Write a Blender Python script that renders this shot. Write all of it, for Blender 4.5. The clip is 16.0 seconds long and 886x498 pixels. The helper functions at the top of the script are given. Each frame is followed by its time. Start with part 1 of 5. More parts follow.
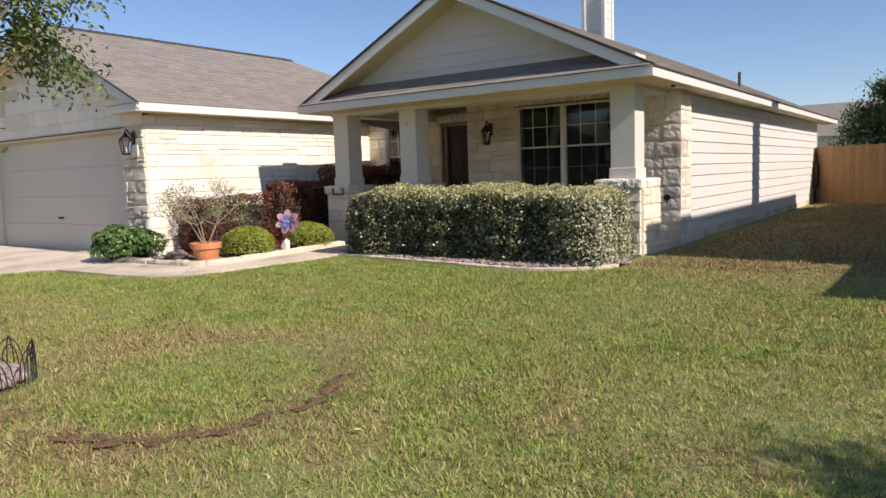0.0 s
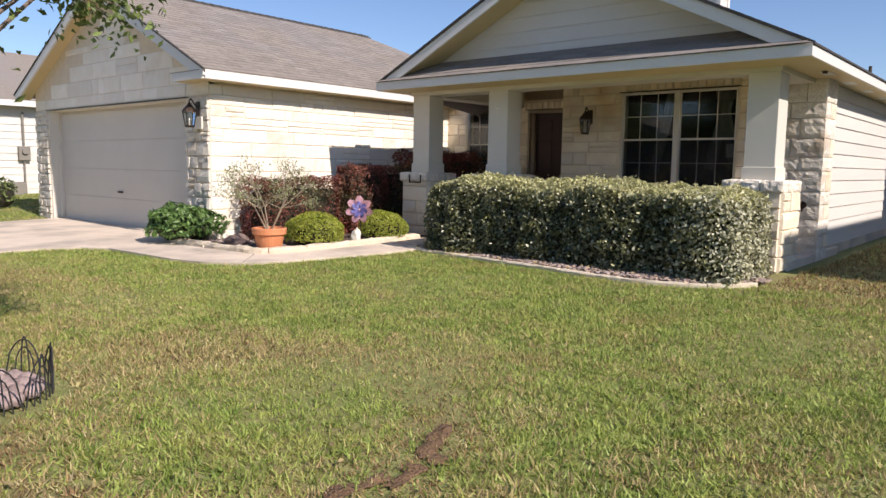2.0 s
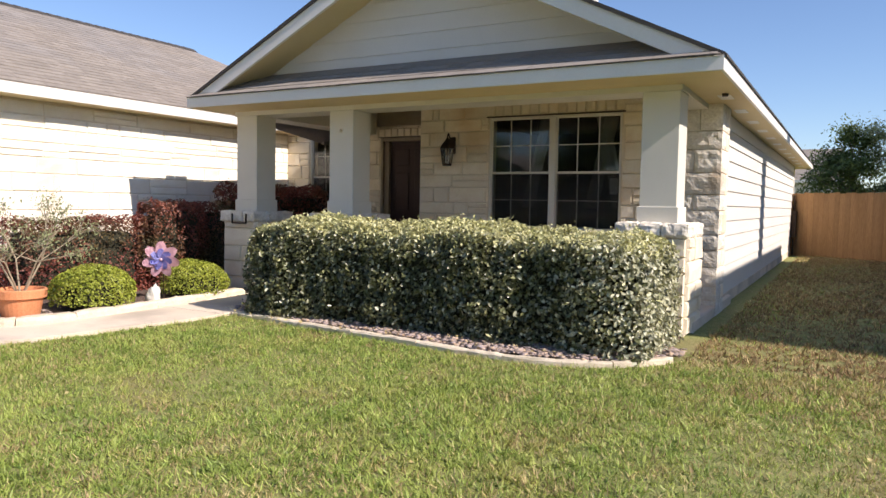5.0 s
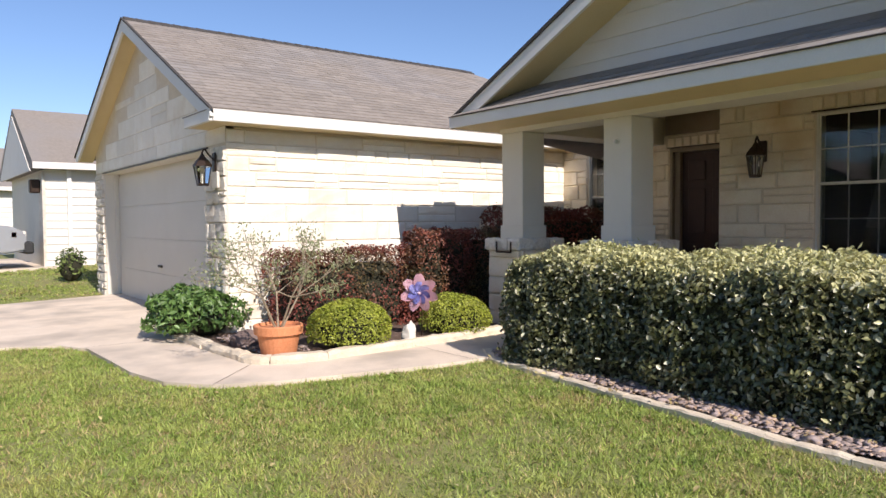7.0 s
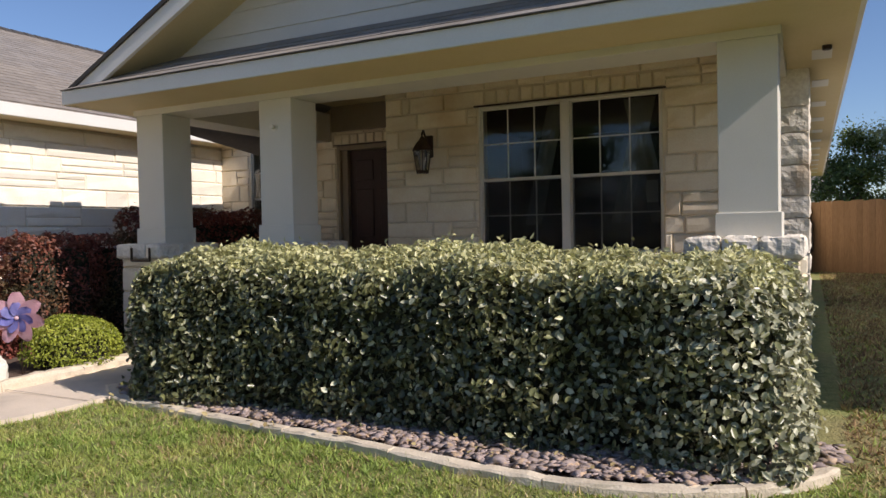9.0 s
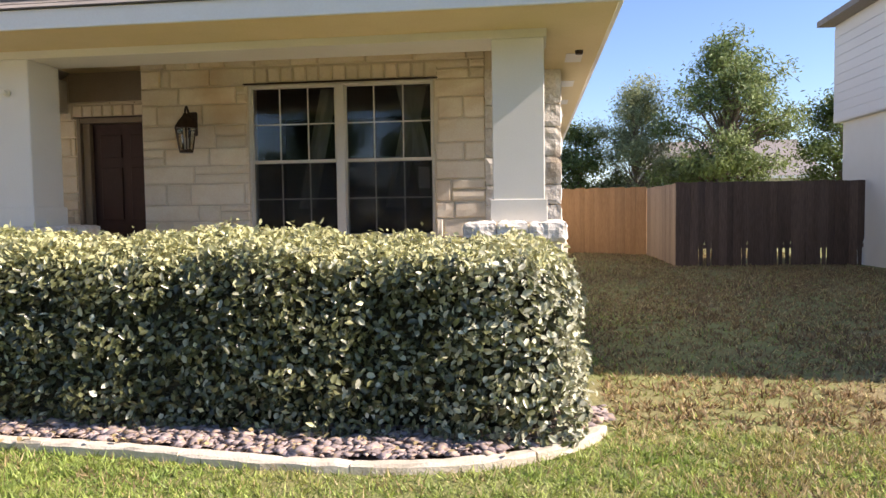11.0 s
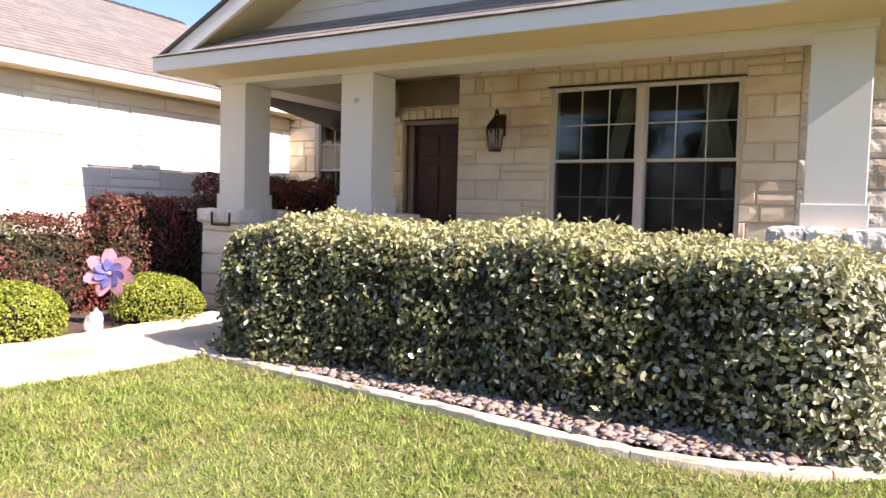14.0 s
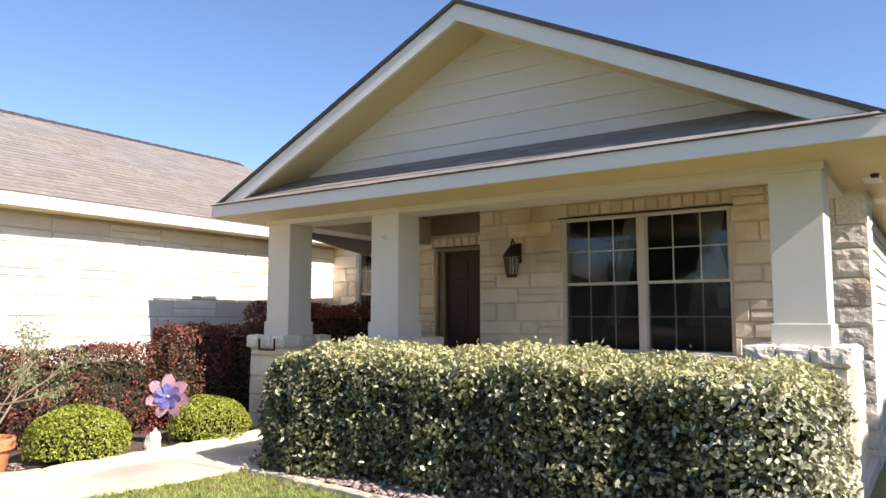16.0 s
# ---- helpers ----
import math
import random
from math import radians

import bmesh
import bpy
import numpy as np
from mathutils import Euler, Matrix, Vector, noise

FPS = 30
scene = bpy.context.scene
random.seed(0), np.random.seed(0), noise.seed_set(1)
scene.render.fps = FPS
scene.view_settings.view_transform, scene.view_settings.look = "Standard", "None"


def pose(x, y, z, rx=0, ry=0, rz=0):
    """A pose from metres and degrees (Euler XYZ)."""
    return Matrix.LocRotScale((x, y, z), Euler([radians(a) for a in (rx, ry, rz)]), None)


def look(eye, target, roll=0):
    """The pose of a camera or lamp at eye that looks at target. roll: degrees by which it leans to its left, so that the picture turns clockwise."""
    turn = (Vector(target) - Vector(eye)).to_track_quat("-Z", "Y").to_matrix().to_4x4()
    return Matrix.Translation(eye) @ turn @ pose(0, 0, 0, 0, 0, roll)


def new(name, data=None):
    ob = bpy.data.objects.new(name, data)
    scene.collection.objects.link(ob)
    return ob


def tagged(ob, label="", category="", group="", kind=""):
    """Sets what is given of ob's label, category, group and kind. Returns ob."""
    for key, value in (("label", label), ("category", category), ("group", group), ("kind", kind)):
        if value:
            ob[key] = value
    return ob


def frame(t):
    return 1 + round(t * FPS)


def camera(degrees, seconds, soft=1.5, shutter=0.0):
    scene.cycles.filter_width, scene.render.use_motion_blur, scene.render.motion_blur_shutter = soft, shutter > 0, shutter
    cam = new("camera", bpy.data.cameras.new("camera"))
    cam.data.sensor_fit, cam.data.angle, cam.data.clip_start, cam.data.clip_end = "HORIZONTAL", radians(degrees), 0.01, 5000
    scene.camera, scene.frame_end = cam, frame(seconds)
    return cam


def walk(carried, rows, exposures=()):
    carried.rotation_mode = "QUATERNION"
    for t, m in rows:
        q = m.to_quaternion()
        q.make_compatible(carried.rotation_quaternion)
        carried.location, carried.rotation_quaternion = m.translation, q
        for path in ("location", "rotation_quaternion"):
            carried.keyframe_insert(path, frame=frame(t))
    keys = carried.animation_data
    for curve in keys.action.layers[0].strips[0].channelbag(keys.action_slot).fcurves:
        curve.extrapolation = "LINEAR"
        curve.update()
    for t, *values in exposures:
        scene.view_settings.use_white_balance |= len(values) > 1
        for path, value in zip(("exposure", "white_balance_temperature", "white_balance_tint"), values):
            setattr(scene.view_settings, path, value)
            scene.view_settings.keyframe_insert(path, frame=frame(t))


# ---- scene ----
cam = camera(63.4, 16.0)
PATH = [
    (0, (3.591, -10.194, 1.285), (2.424, -8.583, 1.078), -1.9),
    (0.5, (3.373, -9.984, 1.276), (2.21, -8.365, 1.123), 1.1),
    (1, (3.114, -9.711, 1.273), (1.851, -8.167, 1.135), 1.4),
    (1.5, (2.733, -9.521, 1.245), (1.593, -7.882, 1.143), 0.1),
    (2, (2.36, -9.34, 1.23), (1.071, -7.827, 1.003), 0.9),
    (2.5, (2.02, -9.119, 1.222), (0.688, -7.642, 1.003), 2.0),
    (3, (1.712, -8.847, 1.235), (0.412, -7.344, 1.013), -2.1),
    (3.5, (1.603, -8.507, 1.221), (0.445, -6.884, 1.076), -1.0),
    (3.7, (1.552, -8.341, 1.227), (0.45, -6.678, 1.091), 0.7),
    (5.8, (0.907, -6.835, 1.302), (-0.046, -5.082, 1.175), 0.4),
    (6, (0.814, -6.69, 1.299), (-0.31, -5.04, 1.179), 1.2),
    (6.5, (0.595, -6.424, 1.324), (-0.799, -4.991, 1.262), -1.4),
    (7, (0.474, -6.141, 1.353), (-1.113, -4.927, 1.275), -0.4),
    (7.5, (0.381, -5.829, 1.329), (-1.283, -4.722, 1.257), 0.0),
    (8, (0.187, -5.579, 1.35), (-1.319, -4.265, 1.279), -0.3),
    (8.5, (0.012, -5.378, 1.295), (-1.386, -3.948, 1.241), -0.7),
    (8.6, (-0.015, -5.323, 1.282), (-1.352, -3.837, 1.227), -0.9),
    (9, (-0.134, -5.162, 1.203), (-1.047, -3.383, 1.153), -1.1),
    (9.2, (-0.214, -5.114, 1.182), (-0.866, -3.224, 1.129), -0.6),
    (11.3, (-0.416, -5.231, 1.221), (-0.666, -3.25, 1.111), -0.8),
    (11.5, (-0.427, -5.242, 1.222), (-0.734, -3.269, 1.109), -0.8),
    (12, (-0.446, -5.245, 1.228), (-0.89, -3.298, 1.107), -1.3),
    (12.5, (-0.486, -5.263, 1.214), (-1.157, -3.384, 1.08), -1.5),
    (13, (-0.427, -5.264, 1.221), (-1.272, -3.456, 1.082), -0.9),
    (13.5, (-0.385, -5.316, 1.185), (-1.349, -3.57, 1.037), -0.8),
    (14, (-0.345, -5.459, 1.193), (-1.348, -3.732, 1.08), 1.5),
    (14.5, (-0.271, -5.528, 1.247), (-1.263, -3.791, 1.247), 2.4),
    (15, (-0.075, -5.65, 1.296), (-1.191, -3.994, 1.398), 3.0),
    (15.5, (0.147, -5.737, 1.327), (-1.022, -4.127, 1.528), 2.1),
    (16, (0.358, -5.929, 1.32), (-0.772, -4.29, 1.515), 0.1),
]
EXPOSURES = [(0, 0.11, 6700, 19), (1.5, 0.18, 6450, 20), (2.5, 0.21, 6750, 20), (3.7, 0.17, 6700, 20), (6, 0.66, 6600, 18), (7, 0.27, 6500, 19), (7.5, -0.03, 6500, 19), (8, -0.25, 6500, 19),
             (8.5, -0.19, 6450, 18), (9.2, 0.08, 6550, 19), (11.3, 1.0, 6700, 24), (12.5, 1.1, 6700, 28), (13.5, 1.15, 6700, 27), (15, 1.14, 6600, 26), (16, 0.84, 6600, 20)]
walk(cam, [(t, look(eye, target, roll)) for t, eye, target, roll in PATH], EXPOSURES)

# ---- light ----
SUN_DIR = Vector((1.0, -0.09, 0.80)).normalized()
world = bpy.data.worlds.new("sky_world")
scene.world = world
world.use_nodes = True
wn = world.node_tree
sky = wn.nodes.new("ShaderNodeTexSky")
sky.sky_type = "NISHITA"
sky.sun_disc = False
sky.sun_elevation = math.asin(SUN_DIR.z)
sky.sun_rotation = math.atan2(SUN_DIR.x, SUN_DIR.y)
sky.altitude = 200
sky.air_density, sky.dust_density, sky.ozone_density = 1.0, 0.05, 5.5
wn.nodes["Background"].inputs["Strength"].default_value = 0.116
wn.links.new(sky.outputs[0], wn.nodes["Background"].inputs["Color"])
sun = new("sun", bpy.data.lights.new("sun", "SUN"))
sun.data.energy, sun.data.angle, sun.data.color = 5.0, radians(0.55), (1.0, 0.94, 0.84)
sun.matrix_world = look(SUN_DIR * 50, (0, 0, 0))


# ---- materials ----
def mat(name, a, b, rough=0.7, scale=6.0, fine=60.0, bump=0.15, dist=0.01, island=0.0, obj=0.0, metal=0.0,
        spec=0.4, c=None, cscale=0.6, cedge=(0.45, 0.65), stretch=(1, 1, 1), trans=0.0):
    """Two colours mixed by noise at two scales, with a third in broad patches; island and obj: value spread by piece."""
    m = bpy.data.materials.new(name)
    m.use_nodes = True
    nt = m.node_tree
    N, L = nt.nodes.new, nt.links.new
    bsdf = nt.nodes["Principled BSDF"]
    bsdf.inputs["Roughness"].default_value = rough
    bsdf.inputs["Metallic"].default_value = metal
    bsdf.inputs["Specular IOR Level"].default_value = spec
    pos = N("ShaderNodeNewGeometry")
    mp = N("ShaderNodeMapping")
    mp.inputs["Scale"].default_value = stretch
    L(pos.outputs["Position"], mp.inputs["Vector"])

    def noise_tex(s, detail=3.0):
        n = N("ShaderNodeTexNoise")
        n.inputs["Scale"].default_value = s
        n.inputs["Detail"].default_value = detail
        L(mp.outputs[0], n.inputs["Vector"])
        return n
    n1, n2 = noise_tex(scale), noise_tex(fine, 2.0)
    ad = N("ShaderNodeMath")
    ad.operation = "ADD"
    L(n1.outputs[0], ad.inputs[0])
    L(n2.outputs[0], ad.inputs[1])
    mr = N("ShaderNodeMapRange")
    mr.inputs[1].default_value, mr.inputs[2].default_value = 0.7, 1.3
    L(ad.outputs[0], mr.inputs[0])
    mix = N("ShaderNodeMix")
    mix.data_type = "RGBA"
    mix.inputs[6].default_value, mix.inputs[7].default_value = (*a, 1), (*b, 1)
    L(mr.outputs[0], mix.inputs[0])
    col = mix.outputs[2]
    if c:
        n3 = noise_tex(cscale, 4.0)
        r3 = N("ShaderNodeMapRange")
        r3.inputs[1].default_value, r3.inputs[2].default_value = cedge
        L(n3.outputs[0], r3.inputs[0])
        m3 = N("ShaderNodeMix")
        m3.data_type = "RGBA"
        m3.inputs[7].default_value = (*c, 1)
        L(r3.outputs[0], m3.inputs[0])
        L(col, m3.inputs[6])
        col = m3.outputs[2]
    for amount, socket in ((island, pos.outputs["Random Per Island"]), (obj, None)):
        if amount:
            if socket is None:
                socket = N("ShaderNodeObjectInfo").outputs["Random"]
            rr = N("ShaderNodeMapRange")
            rr.inputs[3].default_value, rr.inputs[4].default_value = 1 - amount, 1 + amount
            L(socket, rr.inputs[0])
            hs = N("ShaderNodeHueSaturation")
            L(rr.outputs[0], hs.inputs["Value"])
            L(col, hs.inputs["Color"])
            col = hs.outputs[0]
    L(col, bsdf.inputs["Base Color"])
    if bump:
        bp = N("ShaderNodeBump")
        bp.inputs["Strength"].default_value, bp.inputs["Distance"].default_value = bump, dist
        L(ad.outputs[0], bp.inputs["Height"])
        L(bp.outputs[0], bsdf.inputs["Normal"])
    if trans:
        bsdf.inputs["Subsurface Weight"].default_value = 0.0
        tr = N("ShaderNodeBsdfTranslucent")
        ms = N("ShaderNodeMixShader")
        ms.inputs[0].default_value = trans
        L(col, tr.inputs["Color"])
        L(bsdf.outputs[0], ms.inputs[1])
        L(tr.outputs[0], ms.inputs[2])
        L(ms.outputs[0], nt.nodes["Material Output"].inputs["Surface"])
    return m


STONE = mat("limestone", (0.78, 0.66, 0.485), (0.87, 0.775, 0.61), 0.85, 5, 70, 0.25, 0.006, obj=0.09, c=(0.65, 0.46, 0.25), cscale=1.6, cedge=(0.54, 0.82))
# Paler, less tan limestone for the garage side wall and gable.
STONE_PALE = mat("pale_limestone", (0.80, 0.73, 0.60), (0.89, 0.84, 0.73), 0.85, 5, 70, 0.25, 0.006, obj=0.09, c=(0.66, 0.53, 0.37), cscale=1.6, cedge=(0.58, 0.85))
STONE_ROUGH = mat("rough_limestone", (0.62, 0.55, 0.45), (0.83, 0.77, 0.66), 0.9, 9, 40, 0.6, 0.014, obj=0.12, c=(0.50, 0.36, 0.22), cscale=2.6, cedge=(0.58, 0.85))
MORTAR = mat("mortar", (0.66, 0.56, 0.41), (0.75, 0.655, 0.50), 0.95, 8, 120, 0.3)
PAINT = mat("cream_paint", (0.66, 0.63, 0.54), (0.70, 0.67, 0.58), 0.6, 3, 90, 0.06, 0.004)
TRIM = mat("trim_paint", (0.73, 0.70, 0.64), (0.77, 0.745, 0.69), 0.55, 3, 60, 0.05, 0.004)
SIDING = mat("siding_paint", (0.66, 0.63, 0.57), (0.71, 0.68, 0.62), 0.6, 2, 80, 0.08, 0.004, obj=0.02, stretch=(1, 0.2, 1))
SOFFIT = mat("soffit_paint", (0.64, 0.515, 0.28), (0.69, 0.56, 0.325), 0.7, 3, 60, 0.04, 0.004)
SHINGLE = mat("shingle", (0.225, 0.195, 0.165), (0.30, 0.265, 0.225), 0.95, 12, 180, 0.5, 0.005, island=0.11, c=(0.255, 0.235, 0.215), cscale=0.5)
DRIP = mat("dark_drip_edge", (0.05, 0.045, 0.04), (0.08, 0.07, 0.06), 0.8)
DOORWOOD = mat("dark_red_door", (0.032, 0.012, 0.010), (0.052, 0.019, 0.015), 0.55, 6, 80, 0.1, 0.003, stretch=(1, 1, 0.15))
GDOOR = mat("garage_door_paint", (0.60, 0.56, 0.48), (0.64, 0.60, 0.52), 0.55, 2, 60, 0.05, 0.003)
VINYL = mat("white_vinyl", (0.68, 0.64, 0.55), (0.74, 0.70, 0.61), 0.4, 4, 60, 0.03, 0.002)
DARKMETAL = mat("dark_bronze", (0.035, 0.022, 0.016), (0.07, 0.045, 0.03), 0.45, 20, 90, 0.1, 0.003, metal=0.6)
CONCRETE = mat("concrete", (0.65, 0.54, 0.42), (0.75, 0.64, 0.51), 0.9, 3, 90, 0.25, 0.004, c=(0.47, 0.40, 0.32), cscale=1.1)
KERB = mat("edging_concrete", (0.57, 0.48, 0.355), (0.73, 0.635, 0.485), 0.9, 9, 80, 0.5, 0.01, obj=0.08)
GRAVEL = mat("river_gravel", (0.23, 0.18, 0.165), (0.42, 0.34, 0.31), 0.8, 14, 90, 0.3, 0.006, island=0.33, c=(0.46, 0.33, 0.22), cscale=26, cedge=(0.52, 0.6))
SOIL = mat("bed_soil", (0.10, 0.065, 0.045), (0.19, 0.13, 0.10), 0.95, 9, 70, 0.8, 0.03)
TERRA = mat("terracotta", (0.55, 0.20, 0.085), (0.66, 0.28, 0.13), 0.8, 6, 60, 0.15, 0.004)
FENCE = mat("cedar_fence", (0.29, 0.16, 0.07), (0.42, 0.24, 0.11), 0.85, 4, 60, 0.3, 0.005, obj=0.16, stretch=(1, 1, 0.12))
FENCE_GREY = mat("grey_fence", (0.24, 0.17, 0.11), (0.34, 0.25, 0.17), 0.9, 4, 60, 0.3, 0.005, obj=0.18, stretch=(1, 1, 0.12))
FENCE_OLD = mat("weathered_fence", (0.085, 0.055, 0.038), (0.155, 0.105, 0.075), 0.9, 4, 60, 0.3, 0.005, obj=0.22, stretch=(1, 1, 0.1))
BARK = mat("bark", (0.16, 0.12, 0.09), (0.27, 0.21, 0.16), 0.9, 14, 80, 0.6, 0.01, stretch=(1, 1, 0.3))
TWIG = mat("pale_twig", (0.24, 0.19, 0.13), (0.36, 0.30, 0.21), 0.9, 14, 80, 0.3, 0.005)
CORE = mat("dark_twig_shade", (0.022, 0.024, 0.012), (0.05, 0.045, 0.026), 0.95, 12, 60, 0.8, 0.03)
HEDGE_LEAF = mat("hedge_leaf", (0.068, 0.078, 0.03), (0.182, 0.184, 0.08), 0.3, 3, 40, 0, island=0.5, spec=0.6, trans=0.14)
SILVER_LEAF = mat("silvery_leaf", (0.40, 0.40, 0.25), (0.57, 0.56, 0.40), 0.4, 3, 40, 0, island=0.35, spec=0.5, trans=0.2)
NEW_LEAF = mat("new_growth_leaf", (0.45, 0.45, 0.19), (0.65, 0.62, 0.35), 0.4, 3, 40, 0, island=0.35, spec=0.6, trans=0.25)
RED_LEAF = mat("burgundy_leaf", (0.14, 0.035, 0.03), (0.28, 0.085, 0.055), 0.5, 5, 40, 0, island=0.45, trans=0.2, c=(0.10, 0.08, 0.03), cscale=1.6)
BOX_LEAF = mat("boxwood_leaf", (0.21, 0.265, 0.025), (0.43, 0.455, 0.075), 0.42, 5, 40, 0, island=0.35, trans=0.25)
PEONY_LEAF = mat("broad_leaf", (0.07, 0.15, 0.035), (0.16, 0.26, 0.07), 0.4, 5, 40, 0, island=0.35, trans=0.2)
TREE_LEAF = mat("tree_leaf", (0.10, 0.15, 0.04), (0.21, 0.26, 0.08), 0.5, 2, 30, 0, island=0.4, trans=0.3)
PALE_LEAF = mat("pale_leaf", (0.25, 0.29, 0.14), (0.41, 0.44, 0.24), 0.6, 4, 30, 0, island=0.3, trans=0.45)
LAWN = mat("lawn_thatch", (0.15, 0.175, 0.05), (0.29, 0.29, 0.105), 0.95, 14, 60, 0.8, 0.02, c=(0.27, 0.21, 0.10), cscale=0.8, cedge=(0.5, 0.75))
GRASS = mat("grass_blade", (0.185, 0.28, 0.05), (0.45, 0.51, 0.135), 0.5, 4, 17, 0, island=0.4, c=(0.40, 0.40, 0.12), cscale=1.6, cedge=(0.52, 0.75), trans=0.3)
DRY_GRASS = mat("dry_grass_blade", (0.38, 0.31, 0.12), (0.58, 0.49, 0.25), 0.55, 7, 30, 0, island=0.5, c=(0.46, 0.34, 0.17), cscale=1.2, cedge=(0.4, 0.65), trans=0.3)
DEAD_GRASS = mat("dead_grass_blade", (0.17, 0.10, 0.045), (0.38, 0.26, 0.125), 0.7, 6, 20, 0, island=0.45, trans=0.15)
FEATHER_LEAF = mat("feathery_leaf", (0.15, 0.21, 0.06), (0.29, 0.34, 0.13), 0.5, 1.5, 30, 0, island=0.4, trans=0.35)
DRY_SOIL = mat("dry_soil", (0.12, 0.07, 0.038), (0.25, 0.15, 0.08), 0.95, 9, 70, 0.8, 0.03)
WHITE_ROCK = mat("white_rock", (0.60, 0.56, 0.48), (0.75, 0.71, 0.63), 0.85, 8, 60, 0.5, 0.01)
BROWN_ROCK = mat("brown_rock", (0.15, 0.10, 0.085), (0.26, 0.19, 0.16), 0.85, 8, 60, 0.7, 0.02)
PINK_ROCK = mat("pink_rock", (0.25, 0.18, 0.16), (0.46, 0.36, 0.33), 0.8, 9, 60, 0.4, 0.01, obj=0.2)
ROOM_SHADE = mat("room_shade", (0.03, 0.026, 0.022), (0.045, 0.038, 0.032), 0.9, bump=0)
CURTAIN = mat("sheer_curtain", (0.20, 0.19, 0.16), (0.27, 0.25, 0.21), 0.9, 3, 40, 0.1)
PINK = mat("pink_petal", (0.76, 0.47, 0.54), (0.84, 0.58, 0.64), 0.4, 8, 60, 0, trans=0.25)
BLUE = mat("blue_petal", (0.27, 0.26, 0.62), (0.34, 0.34, 0.70), 0.4, 8, 60, 0)
CAR_SILVER = mat("silver_paint", (0.50, 0.51, 0.53), (0.54, 0.55, 0.57), 0.25, 3, 90, 0, metal=0.6)
BLACK = mat("black_rubber", (0.02, 0.02, 0.02), (0.04, 0.04, 0.04), 0.7, 8, 60, 0.1)
CHROME = mat("wheel_alloy", (0.45, 0.45, 0.46), (0.55, 0.55, 0.56), 0.3, 8, 60, 0, metal=0.8)
REDLAMP = mat("red_lamp", (0.4, 0.05, 0.03), (0.5, 0.08, 0.04), 0.3, bump=0)
ASPHALT = mat("asphalt", (0.045, 0.045, 0.045), (0.07, 0.07, 0.068), 0.9, 6, 120, 0.4, 0.006)


def glass_mat(name, tint, rough=0.01):
    m = bpy.data.materials.new(name)
    m.use_nodes = True
    b = m.node_tree.nodes["Principled BSDF"]
    b.inputs["Base Color"].default_value = (*tint, 1)
    b.inputs["Roughness"].default_value = rough
    b.inputs["Transmission Weight"].default_value = 1.0
    b.inputs["IOR"].default_value = 1.45
    return m


# Brown for the door frame; over the door it holds painted shade.
TAUPE_SHADE = mat("taupe_shade", (0.27, 0.215, 0.15), (0.33, 0.265, 0.19), 0.65, 4, 60, 0.06, 0.004)
GLASS = glass_mat("window_glass", (0.75, 0.8, 0.8))


def screen_mat(name):
    """Fine insect mesh: half open, half dark wire."""
    m = bpy.data.materials.new(name)
    m.use_nodes = True
    nt = m.node_tree
    b = nt.nodes["Principled BSDF"]
    b.inputs["Base Color"].default_value, b.inputs["Roughness"].default_value = (0.02, 0.02, 0.02, 1), 0.8
    tr, mx = nt.nodes.new("ShaderNodeBsdfTransparent"), nt.nodes.new("ShaderNodeMixShader")
    mx.inputs[0].default_value = 0.32
    nt.links.new(tr.outputs[0], mx.inputs[1])
    nt.links.new(b.outputs[0], mx.inputs[2])
    nt.links.new(mx.outputs[0], nt.nodes["Material Output"].inputs["Surface"])
    return m


SCREEN = screen_mat("insect_mesh")


# ---- mesh helpers ----
def ground_z(x, y):
    """The lawn falls gently from the house towards the street, and climbs to the next lot."""
    d = min(max(0.0, -1.5 - y), 18.0)
    rise = 0.06 * min(max(0.0, -14.5 - x), 5.0) if y > -60 else 0.0
    return -0.03 * d + rise


def part(name, bm, material, parent=None, label="", smooth=False):
    """Links a bmesh as one mesh object under a thing or a part."""
    me = bpy.data.meshes.new(name)
    bm.to_mesh(me)
    bm.free()
    me.materials.append(material)
    if smooth:
        me.polygons.foreach_set("use_smooth", [True] * len(me.polygons))
    ob = new(name, me)
    ob.parent = parent
    if label:
        tagged(ob, label)
    return ob


def thing(name, label, category, group="", kind="", at=(0, 0, 0)):
    ob = new(name)
    ob.location = at
    return tagged(ob, label, category, group, kind)


def bm_new():
    return bmesh.new()


def box(bm, x0, x1, y0, y1, z0, z1, bevel=0.0):
    c = [bm.verts.new((x, y, z)) for x in (x0, x1) for y in (y0, y1) for z in (z0, z1)]
    fs = [bm.faces.new([c[i] for i in q]) for q in ((0, 1, 3, 2), (4, 6, 7, 5), (0, 4, 5, 1), (2, 3, 7, 6), (0, 2, 6, 4), (1, 5, 7, 3))]
    if bevel:
        es = list({e for f in fs for e in f.edges})
        bmesh.ops.bevel(bm, geom=es, offset=bevel, segments=1, affect="EDGES")
    return bm


def bx(x0, x1, y0, y1, z0, z1, bevel=0.0):
    return box(bm_new(), x0, x1, y0, y1, z0, z1, bevel)


def prism(pts, axis, a, b, bm=None):
    """A polygon in two axes swept along the third ('x', 'y' or 'z') from a to b."""
    bm = bm or bm_new()

    def at(p, v):
        return {"x": (v, p[0], p[1]), "y": (p[0], v, p[1]), "z": (p[0], p[1], v)}[axis]
    lo, hi = [bm.verts.new(at(p, a)) for p in pts], [bm.verts.new(at(p, b)) for p in pts]
    n = len(pts)
    bm.faces.new(lo)
    bm.faces.new(hi[::-1])
    for i in range(n):
        bm.faces.new((lo[i], hi[i], hi[(i + 1) % n], lo[(i + 1) % n]))
    bmesh.ops.recalc_face_normals(bm, faces=bm.faces[:])
    return bm


